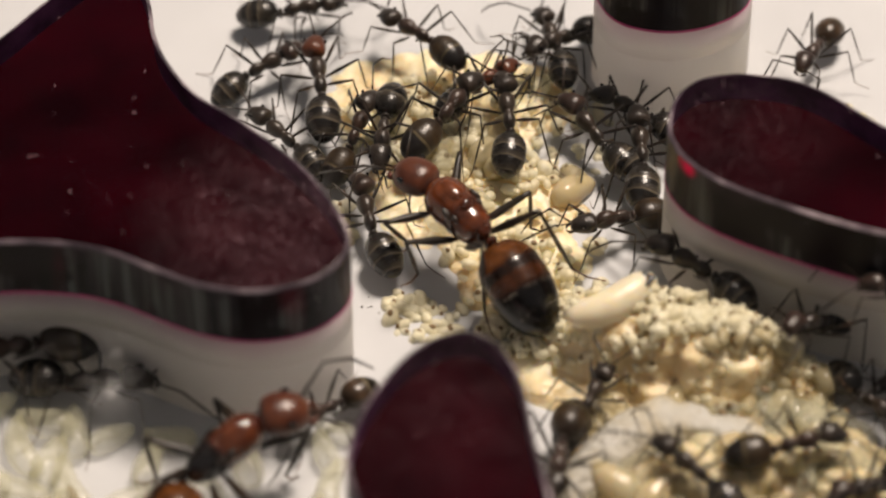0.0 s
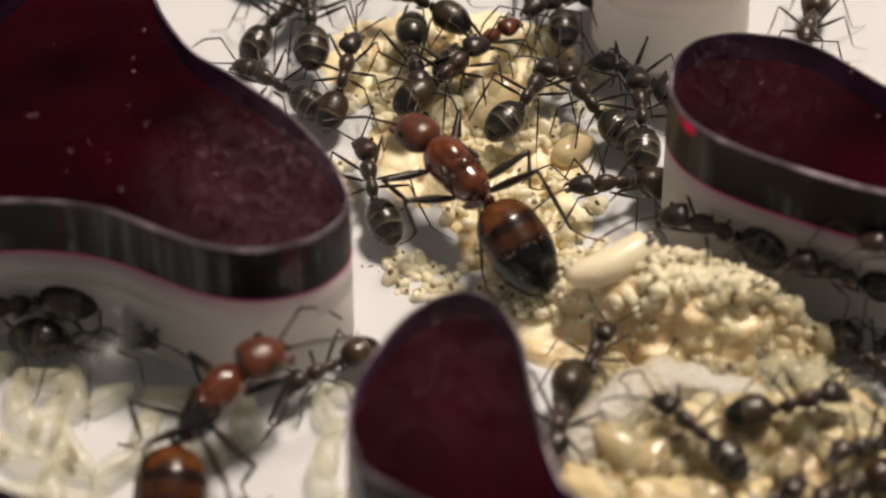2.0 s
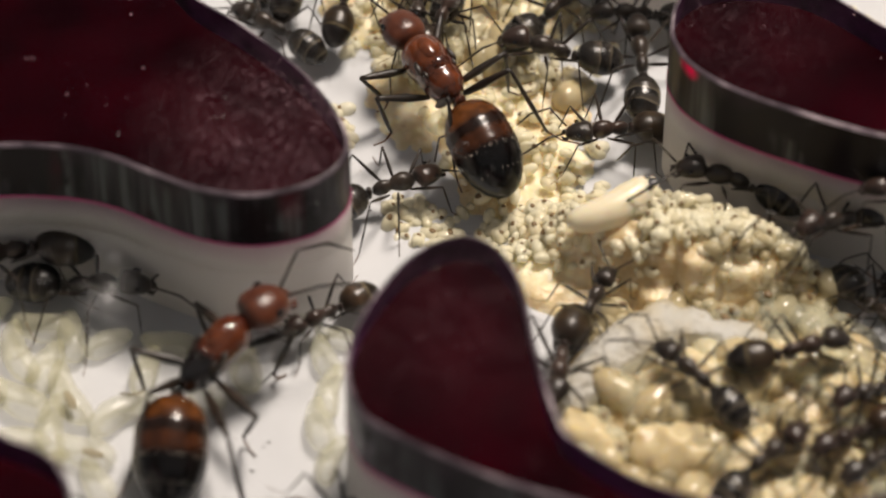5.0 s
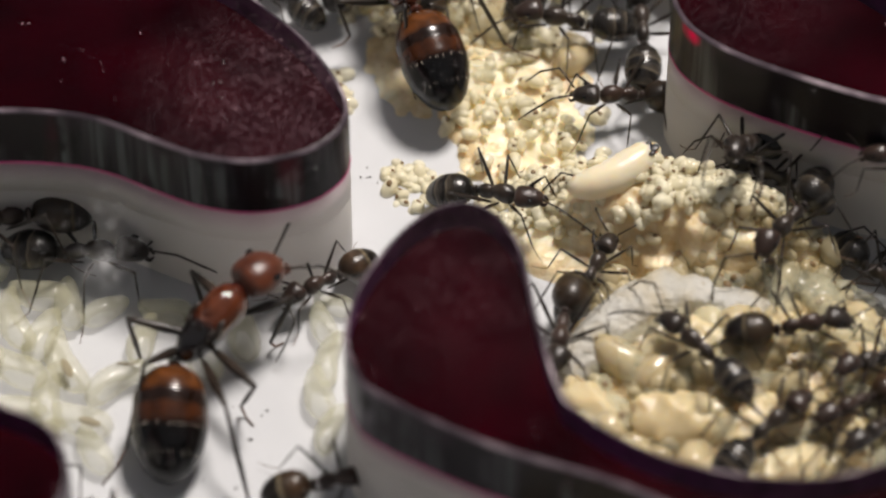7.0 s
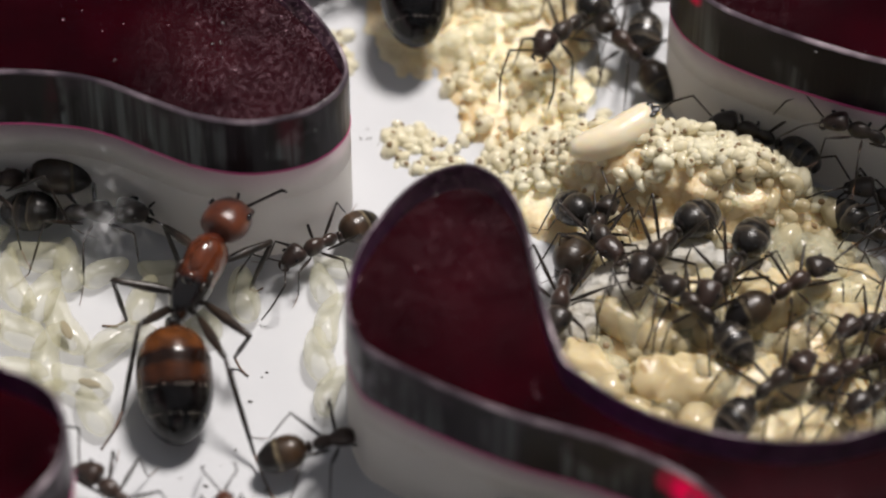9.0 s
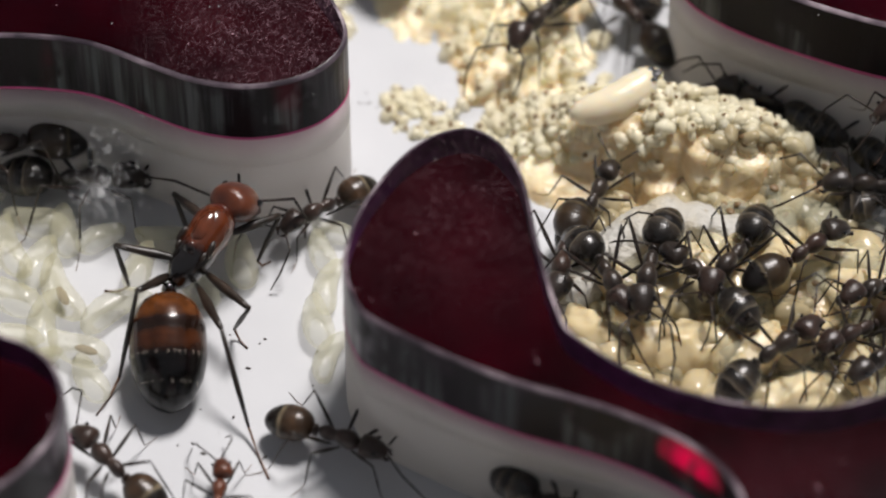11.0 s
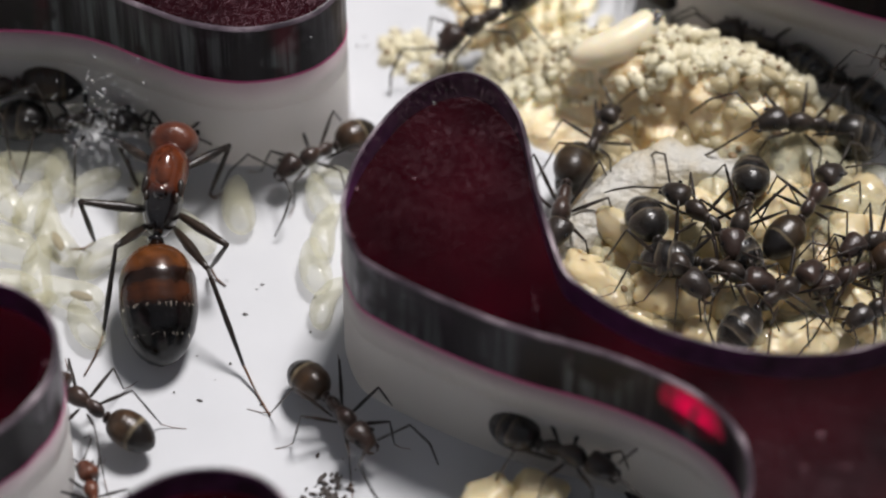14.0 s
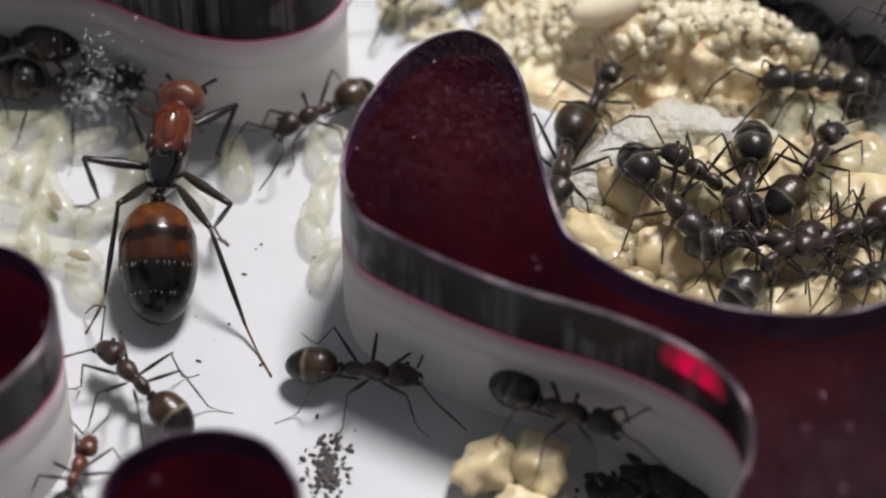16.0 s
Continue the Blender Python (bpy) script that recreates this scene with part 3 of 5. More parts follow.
grains("specks", "tiny brown specks on the white floor", "specks", [(-7, -7, 5, 4, 10), (-3.0, 4.5, 1.5, 1.5, 8), (-8.0, -11, 3.0, 2.0, 8)], M_CRUMB, 0.12, 37, 0.0)
grains("litter", "brown bits of shed skin in the hollow", "litter", [(11.0, -6.5, 4.5, 4.5, 24), (14.0, -8.5, 2.0, 2.5, 30)], M_CRUMB, 0.36, 35, 1.75)

# ---- brood ----
HILLS = [(0.0, 10.6, 3.7, 4.2, 0, 0.6), (4.3, 1.2, 2.3, 2.4, 0, 0.75), (9.2, 1.75, 6.4, 2.75, -17, 3.1), (3.0, 8.0, 3.7, 5.4, 0, 0.6), (10.5, -6.0, 7.0, 7.0, 0, 1.5), (14.0, 13.0, 5.0, 3.5, 0, 0.8), (0.0, 15.5, 7.0, 4.0, 0, 0.6)]


def hill(x, y):
    z = 0.0
    for cx, cy, rx, ry, a, h in HILLS:
        a = radians(a)
        dx, dy = x - cx, y - cy
        u = (dx * math.cos(a) + dy * math.sin(a)) / rx
        v = (-dx * math.sin(a) + dy * math.cos(a)) / ry
        v *= 1.5 if v > 0 and h > 2 else 1.0  # the tall heap falls off steeply behind
        s = min(1.0, max(0.0, (1.15 - math.hypot(u, v)) / 0.75))
        z = max(z, h * s * s * (3 - 2 * s))
    return z


def lumps(x, y):
    p = Vector((x, y, 0.0))
    return 0.30 * noise.noise(p * 0.55) + 0.18 * noise.noise(p * 1.5) + 0.07 * noise.noise(p * 3.5)


def bead_field():
    """Young larvae pressed together: (x, y, radius, how far the cap stands up)."""
    rnd = random.Random(29)
    out = []
    for cx, cy, rx, ry, many, lo, hi, up in ((9.4, 2.2, 4.2, 1.6, 620, 0.24, 0.40, 0.9), (12.2, 1.1, 3.2, 1.1, 330, 0.22, 0.36, 0.9), (5.6, 3.6, 2.6, 1.9, 340, 0.22, 0.40, 0.8),
                                             (3.0, 7.6, 3.6, 5.2, 900, 0.24, 0.46, 0.5), (0.0, 10.6, 3.4, 4.0, 520, 0.24, 0.46, 0.5), (1.5, 14.5, 5.5, 3.5, 620, 0.26, 0.46, 0.6), (13.5, 13.0, 4.6, 3.0, 300, 0.26, 0.46, 0.6),
                                             (3.6, 1.8, 2.2, 2.2, 260, 0.22, 0.38, 0.5), (9.5, -0.4, 5.0, 0.9, 90, 0.2, 0.4, 0.35), (10.5, -6.0, 6.4, 6.4, 260, 0.4, 1.0, 0.3)):
        for _ in range(many):
            r, a = math.sqrt(rnd.random()), rnd.random() * 6.283
            out.append((cx + rx * r * math.cos(a), cy + ry * r * math.sin(a), rnd.uniform(lo, hi), up * rnd.uniform(0.5, 1.15)))
    return out


def brood_mass(step=0.1):
    xs, ys = np.arange(-8.0, 19.0, step), np.arange(-14.5, 20.0, step)
    base = np.zeros((len(xs), len(ys)))
    for i, x in enumerate(xs):
        for j, y in enumerate(ys):
            h = hill(x, y)
            base[i, j] = h * 0.92 + min(1.0, h * 2) * lumps(x, y) - (0.34 if h < 0.8 else 0.34 - 0.22 * min(1.0, (h - 0.8) * 2)) if h > 0 else -0.34
    top = base.copy()
    for bx, by, r, up in bead_field():
        i0, j0, n = round((bx + 8.0) / step), round((by + 14.5) / step), int(r / step) + 1
        if not (n < i0 < len(xs) - n and n < j0 < len(ys) - n) or base[i0, j0] < -0.25:
            continue
        part_x, part_y = xs[i0 - n:i0 + n + 1, None] - bx, ys[None, j0 - n:j0 + n + 1] - by
        cap = base[i0, j0] - 0.12 + up * np.sqrt(np.maximum(0.0, r * r - part_x ** 2 - part_y ** 2))
        inside = part_x ** 2 + part_y ** 2 < r * r
        here = top[i0 - n:i0 + n + 1, j0 - n:j0 + n + 1]
        here[inside] = np.maximum(here, cap)[inside]
    # the wet skins run together
    for _ in range(2):
        top[1:-1, 1:-1] = (top[1:-1, 1:-1] * 2 + top[:-2, 1:-1] + top[2:, 1:-1] + top[1:-1, :-2] + top[1:-1, 2:]) / 6
    verts, faces, idx = [], [], -np.ones(top.shape, int)
    keep = np.zeros(top.shape, bool)
    keep[:-1, :-1] = np.maximum(np.maximum(top[:-1, :-1], top[1:, :-1]), np.maximum(top[:-1, 1:], top[1:, 1:])) > -0.12
    for i, j in zip(*np.nonzero(keep)):
        quad = []
        for a, b in ((i, j), (i + 1, j), (i + 1, j + 1), (i, j + 1)):
            if idx[a, b] < 0:
                idx[a, b] = len(verts)
                verts.append((xs[a], ys[b], top[a, b]))
            quad.append(int(idx[a, b]))
        faces.append(tuple(quad))
    me = mesh_from("brood_heap", verts, faces, M_MASS)
    me.materials.append(M_WET)
    # the hollow's brood is wetter and browner than the crest
    me.polygons.foreach_set("material_index", [int(verts[f[0]][1] < -0.9 + 0.8 * noise.noise(Vector((verts[f[0]][0], verts[f[0]][1], 3.0)))) for f in faces])
    ob = new("brood_heap", me)
    tagged(ob, "cream heap of matted eggs and small larvae on the floor", "ant brood", "", "stuff")


brood_mass()


def scatter_eggs(name, label, spots, size, mat, seed, dots=0.45, sink=0.0):
    """Many small eggs or young larvae, joined. spots: (x, y, rx, ry, how many)."""
    rnd = random.Random(seed)
    base, faces = egg_shape(0.5, 0.74, 0.5, 6, 8)
    base = np.array(base)
    V, F, FM = [], [], []
    n = 0
    for cx, cy, rx, ry, many in spots:
        for _ in range(many):
            r, a = math.sqrt(rnd.random()), rnd.random() * 6.283
            x, y = cx + rx * r * math.cos(a), cy + ry * r * math.sin(a)
            if math.hypot((x - 6.45) * 0.9 + (y - 2.55) * 0.42, ((y - 2.55) * 0.9 - (x - 6.45) * 0.42) * 2.2) < 1.55:
                continue  # room for the large larva
            s = size * rnd.uniform(0.65, 1.1) * (1.35 if rnd.random() < 0.2 else 1.0)
            z = hill(x, y) + lumps(x, y) * min(1.0, hill(x, y) * 2) + s * (rnd.uniform(0.1, 0.6) - sink)
            rot = np.array(Euler((rnd.uniform(-0.8, 0.8), rnd.uniform(-0.5, 0.5), rnd.random() * 6.283)).to_matrix())
            V.append((base * s) @ rot.T + (x, y, z))
            F += [tuple(i + n for i in f) for f in faces]
            FM += [0] * len(faces)
            n += len(base)
            if rnd.random() < dots:
                V.append((base * s * (0.42, 0.34, 0.22) + (0, 0.28 * s, 0.40 * s)) @ rot.T + (x, y, z))
                F += [tuple(i + n for i in f) for f in faces]
                FM += [1] * len(faces)
                n += len(base)
    me = mesh_from(name, np.concatenate(V).tolist(), F, mat)
    me.materials.append(M_SPOT)
    me.polygons.foreach_set("material_index", FM)
    return tagged(new(name, me), label, "ant brood", "", "stuff")


scatter_eggs("egg_cluster", "cream cluster of tiny waxy larvae with brown specks",
             [(9.8, 2.3, 3.3, 1.2, 120), (11.8, 1.4, 2.6, 0.9, 80), (13.4, 0.7, 1.8, 0.7, 40), (6.0, 3.6, 2.4, 1.6, 60), (8.4, 0.8, 3.0, 0.9, 24), (12.0, 0.2, 2.2, 0.6, 14), (5.0, 2.4, 1.6, 1.4, 40)], 0.44, M_EGG, 3, 0.4, 0.3)
scatter_eggs("crest_larvae", "plump bead-like young larvae along the heap's crest",
             [(10.4, 1.7, 2.6, 1.1, 90), (12.6, 1.0, 1.8, 0.7, 40), (8.6, 3.0, 1.2, 0.8, 18), (9.0, 0.9, 2.4, 0.6, 26)], 0.46, M_EGG, 13, 0.3, 0.0)
scatter_eggs("egg_carpet", "thin pale carpet of ant eggs with brown specks",
             [(3.5, 6.8, 3.0, 4.0, 80), (2.0, 9.6, 3.2, 3.6, 50), (-1.5, 4.7, 0.9, 0.6, 26), (-0.6, 3.8, 1.6, 1.1, 44), (3.6, 3.0, 1.8, 1.5, 60), (1.2, 2.6, 1.6, 1.0, 50), (2, 13.5, 5, 3.5, 150), (-1.5, 14.0, 3.0, 2.5, 70), (14, 13, 4, 2.5, 60), (-4.5, 8.8, 1.0, 1.2, 30)], 0.46, M_EGG, 5, 0.3, 0.35)
scatter_eggs("young_larvae", "pale young larvae heaped in the hollow",
             [(8, -1.6, 3, 1.2, 26), (12.5, -0.6, 3, 1.2, 40), (14.5, -4.5, 2.5, 3, 26), (6.2, -9.5, 1.6, 2.0, 12), (7.0, -6.5, 1.6, 1.6, 10)], 0.7, M_LARVA, 7, 0.3)
scatter_eggs("small_larvae", "glassy bead-like larvae with brown specks in the hollow",
             [(6.2, -7.2, 1.6, 1.8, 14), (13.5, -6.0, 2.5, 3.0, 26), (12.5, -1.8, 3.0, 1.0, 40)], 0.6, M_PUPA, 17, 0.5, -0.1)


def grub_mesh(length, width, mat, curl, hook=0.0):
    """A curved, faintly ringed grub, thick behind and thin at the head."""
    n = 16
    spine, girth = [], []
    for k in range(n + 1):
        t = k / n
        a = curl * (t - 0.5)
        spine.append((length * 0.35 * curl * (t - 0.5) ** 2 * 2, length * (t - 0.5) * math.cos(a * 0.4), hook * max(0.0, t - 0.7) * length))
        girth.append(width * 0.5 * max(0.16, (1.0 - abs(2 * t - 1) ** 3.2) ** 0.5) * (1.0 - 0.5 * max(0.0, t - 0.4)) * (1 + 0.025 * math.cos(k * 3.1)))
    return mesh_from("grub", *tube(spine, girth, 16), mat)


GUT = mesh_from("gut", *egg_shape(0.20, 0.50, 0.12, 8, 10), material("grey_brown_gut", None, Base_Color=(0.22, 0.17, 0.11, 1), Roughness=0.8, Specular_IOR_Level=0.1))
GRUBS = [grub_mesh(2.7, 1.35, M_PUPA, 0.5, 0.3), grub_mesh(3.3, 1.25, M_PUPA, 1.0, 0.1), grub_mesh(1.9, 1.15, M_LARVA, 0.4), grub_mesh(2.6, 1.5, M_PLUMP, 0.6, 0.1)]


def grub(kind, x, y, z, turn, tilt=0.0, size=1.0, label="translucent pale larva lying in the brood", group="larvae", gut=False):
    ob = tagged(new("larva", GRUBS[kind]), label, "larva", group)
    ob.matrix_basis = pose(x * MM, y * MM, z * MM, tilt, 0, turn) @ Matrix.Diagonal((size, size, size, 1))
    if gut:
        part("gut", GUT, ob, "dark gut showing through the skin", pose(0.1 * MM, -0.35 * MM, 0.0))
    return ob


def left_brood():
    """Glassy larvae strewn over the plaster beside the long pillar; (x, y, turn, kind, size, dark gut)."""
    glassy = [(-16.4, -2.9, 20, 1, 1.0, 0), (-15.4, -1.7, 80, 0, 1.0, 0), (-14.3, -2.1, 10, 0, 0.95, 0), (-12.9, -2.3, -60, 0, 0.8, 0), (-15.2, -3.6, -20, 0, 1.0, 0),
              (-14.4, -4.9, 25, 1, 1.05, 1), (-11.4, -3.7, -15, 0, 0.9, 0), (-9.2, -4.7, 40, 0, 0.9, 0), (-7.6, -3.5, 10, 0, 1.0, 0), (-12.3, -5.6, -55, 1, 1.0, 0),
              (-16.1, -5.2, 60, 0, 1.05, 0), (-16.2, -7.0, -80, 1, 0.95, 0), (-13.5, -7.6, 70, 0, 1.0, 1), (-14.9, -6.4, 0, 1, 1.0, 0), (-13.0, -8.9, 30, 0, 0.9, 0),
              (-15.3, -8.6, -35, 1, 1.0, 0), (-17.0, -9.4, 15, 0, 1.0, 0), (-10.6, -2.4, 85, 0, 0.85, 0), (-17.6, -4.2, 45, 0, 1.0, 0), (-17.8, -1.4, -30, 1, 1.0, 0),
              (-4.6, -3.0, 20, 0, 0.8, 0), (-4.4, -4.6, -10, 1, 0.85, 0), (-4.7, -6.3, 12, 0, 0.95, 0), (-4.3, -7.8, -20, 1, 0.8, 0), (-4.2, -2.0, 70, 0, 0.7, 0)]
    for x, y, turn, kind, size, gut in glassy:
        size *= 0.92
        grub(kind, x, y, 0.55 * size, turn, 0, size, "glassy cream larva lying on the white floor", "larvae", gut)


left_brood()


def hollow_brood():
    rnd = random.Random(23)
    for cx, cy, rx, ry, many in ((8.0, -5.6, 3.4, 4.0, 18), (12.5, -7.6, 4.2, 4.6, 40), (14.0, -3.0, 2.6, 2.0, 14), (6.4, -9.0, 1.6, 2.4, 9), (2.0, 10.0, 3.5, 4.0, 8), (14, 13, 3.5, 2, 8)):
        for _ in range(many):
            r, a = math.sqrt(rnd.random()), rnd.random() * 6.283
            x, y = cx + rx * r * math.cos(a), cy + ry * r * math.sin(a)
            grub(rnd.choice((0, 0, 2, 3)), x, y, hill(x, y) + rnd.uniform(-0.1, 0.35), rnd.uniform(0, 360), rnd.uniform(-25, 25), rnd.uniform(0.8, 1.15), "plump cream larva lying on the heap", "larvae in the hollow", rnd.random() < 0.15)


hollow_brood()


def big_larva():
    spine = [(0.35 * math.sin(k * 0.26) - 0.2, -1.95 + 0.3 * k, 0.0) for k in range(14)]
    girth = (0.20, 0.44, 0.56, 0.62, 0.66, 0.69, 0.71, 0.72, 0.72, 0.71, 0.68, 0.62, 0.49, 0.20)
    v, f = tube(spine, [g * (1 + 0.03 * math.sin(k * 2.4)) for k, g in enumerate(girth)], 18)
    ob = new("large_larva", mesh_from("large_larva", v, f, M_BIG))
    ob.matrix_basis = pose(6.6 * MM, 2.35 * MM, 3.0 * MM, 6, 0, -64)
    for x, y, z, s in ((0.05, 1.62, 0.50, 0.2), (-0.22, 1.52, 0.50, 0.14), (0.25, 1.45, 0.52, 0.12)):
        part("speck", mesh_from("speck", *egg_shape(s, s * 1.3, 0.06, 6, 8), M_DARK), ob, "black speck", pose(x * MM, y * MM, z * MM))
    tagged(ob, "large plump cream larva on the egg heap", "larva")


big_larva()


def cocoon(x, y, turn, length, width, mat=None, label="cream papery cocoon in the hollow", lift=0.5):
    v, f = egg_shape(width / 2, length / 2, width * 0.42, 30, 30, 0.1, 0.0, 0.12)
    v = [(a * (1 + 0.35 * noise.noise(Vector((a, b, c)) * 0.9 + Vector((x, y, 0)))), b, c * (1 + 0.4 * noise.noise(Vector((a, b, c)) * 1.1 + Vector((y, x, 2))))) for a, b, c in v]
    v = [tuple(Vector(p) * (1 + 0.20 * noise.noise(Vector(p) * 1.7 + Vector((x, 0, y))) + 0.08 * noise.noise(Vector(p) * 4.5))) for p in v]
    ob = tagged(new("cocoon", mesh_from("cocoon", v, f, mat or M_COCOON)), label, "cocoon", "cocoons")
    ob.matrix_basis = pose(x * MM, y * MM, (hill(x, y) + lift * width * 0.5) * MM, 0, 0, turn)
    return ob


cocoon(8.7, -8.4, 80, 3.6, 2.2, None, "cream papery cocoon in the hollow", 0.1)
cocoon(5.5, -7.6, 35, 3.0, 1.9)
cocoon(12.6, -10.5, -60, 3.4, 2.0)
cocoon(15.0, -8.8, 20, 3.2, 1.8)
cocoon(11.4, -8.9, -30, 3.0, 1.6)
cocoon(15.4, -5.6, 70, 3.0, 1.7)
cocoon(5.3, -8.6, 20, 2.6, 1.8)
cocoon(9.6, -5.0, 60, 3.4, 1.9, None, "cream papery cocoon in the hollow", 0.2)
cocoon(12.0, -5.0, -35, 3.4, 2.0, None, "cream papery cocoon in the hollow", 0.2)
cocoon(7.4, -10.4, 50, 3.2, 2.2, None, "cream papery cocoon in the hollow", 0.3)
cocoon(10.6, -11.4, 80, 3.4, 2.0, None, "cream papery cocoon in the hollow", 0.3)
cocoon(14.6, -11.6, 40, 3.0, 2.0, None, "cream papery cocoon in the hollow", 0.3)
cocoon(13.8, -1.9, 65, 3.0, 1.4, M_PUPA, "glassy grey-green pupa on the brood", 0.5)
cocoon(15.4, -4.4, 70, 2.9, 1.2, M_PUPA, "glassy grey-green pupa on the brood", 0.9)
cocoon(15.5, -7.5, 20, 1.7, 1.3, M_PUPA, "glassy grey-green pupa on the brood", 1.0)
cocoon(1.5, -17.0, -50, 2.6, 1.9, None, "cream crumpled cocoon on the white floor", 0.9)
cocoon(3.4, -16.9, 15, 2.6, 2.0, None, "cream crumpled cocoon on the white floor", 0.9)
cocoon(3.2, -19.3, 60, 3.2, 2.0, None, "cream crumpled cocoon on the white floor", 0.9)


def fibre_roll():
    pts, rad = [], []
    way = spline([(4.6, -6.2), (5.3, -5.0), (6.6, -3.7), (8.4, -2.7), (10.2, -3.0), (11.6, -3.8)], 8)[:41]
    for i, (x, y) in enumerate(way):
        t = i / (len(way) - 1)
        pts.append((x, y, hill(x, y) + 0.25 + 0.15 * noise.noise(Vector((t * 3, 5, 0)))))
        rad.append(1.05 * math.sin(math.pi * min(0.97, 0.10 + 0.86 * t)) ** 0.5 + 0.1 * noise.noise(Vector((t * 6, 0, 0))))
    v, f = tube(pts, rad, 20)
    v = [tuple(Vector(p) + Vector((1, 1, 0.8)) * (0.34 * noise.noise(Vector(p) * 1.0) + 0.16 * noise.noise(Vector(p) * 2.6))) for p in v]
    ob = new("fibre_roll", mesh_from("fibre_roll", v, f, M_FIBRE))
    tagged(ob, "grey-white shed silk roll lying on the brood", "silk")


fibre_roll()

# ---- ants ----
def leg_meshes(kind, hip, foot, femur, tibia, size):
    """One leg as three meshes in the hip's space: femur, shin and foot."""
    hip, foot = Vector(hip), Vector(foot)
    flat = Vector((foot.x - hip.x, foot.y - hip.y, 0))
    out = flat.normalized()
    ankle = hip + Vector((flat.x, flat.y, 0)) * 0.74
    ankle.z = 0.30 * size
    span = (ankle - hip).length
    k = min(0.98, max(0.1, (femur ** 2 + span ** 2 - tibia ** 2) / (2 * femur * span)))
    lift = math.acos(k) + math.atan2(ankle.z - hip.z, (flat * 0.74).length)
    knee = hip + out * femur * math.cos(lift) + Vector((0, 0, femur * math.sin(lift)))
    q = [p - hip for p in (hip, knee, ankle, foot)]
    r = 0.108 * size
    m1 = mesh_from("femur", *tube([q[0], q[0].lerp(q[1], 0.12), q[0].lerp(q[1], 0.45), q[0].lerp(q[1], 0.85), q[1]], [r * 0.5, r * 0.8, r * 1.15, r * 0.75, r * 0.6]), M_LEG)
    m2 = mesh_from("shin", *tube([q[1], q[1].lerp(q[2], 0.15), q[1].lerp(q[2], 0.6), q[2]], [r * 0.42, r * 0.5, r * 0.62, r * 0.34]), M_LEG)
    mid = q[2].lerp(q[3], 0.5) + Vector((0, 0, -0.10 * size))
    toe = q[3] + Vector((0, 0, 0.03 * size))
    m3 = mesh_from("foot", *tube([q[2], mid, toe, toe + out * 0.12 * size], [r * 0.32, r * 0.24, r * 0.2, r * 0.24], 6), M_TARSUS)
    return hip, m1, m2, m3


def antenna_mesh(side, reach, spread, size):
    p0 = Vector((0.14 * side, 0.42, 0.16)) * size
    p1 = p0 + Vector((side * math.sin(spread) * reach, math.cos(spread) * reach * 0.8, reach * 0.42)) * size
    p2 = p1 + Vector((side * 0.12, 0.75, -0.38)) * size * reach
    p3 = p2 + Vector((-side * 0.10, 0.55, -0.5)) * size * reach
    r = 0.036 * size
    return mesh_from("antenna", *tube([p0, p0.lerp(p1, 0.5), p1, p1.lerp(p2, 0.4), p2, p3], [r, r * 0.9, r * 1.1, r * 1.0, r * 1.1, r * 0.7], 6), M_LEG)


def gaster_rings(L, W, H, steps, blunt=2.3, ridge=0.02):
    """An egg-shaped abdomen behind the waist with overlapping plates."""
    rings = []
    n = 30
    for i in range(n + 1):
        t = i / n
        w = (1.0 - abs(2 * t ** 0.9 - 1.0) ** blunt) ** (1 / 1.9) if 0 < t < 1 else 0.0
        w = max(w * (1.0 - 0.10 * max(0, t - 0.6) / 0.4), 0.03)
        for s in steps:
            if s - 0.07 < t <= s:
                w *= 1 + ridge * (1 - (s - t) / 0.07)
        rings.append((-L * t, W / 2 * w, H / 2 * w * 1.05, H / 2 * w * 0.95, -0.12 * H * t * t))
    return rings


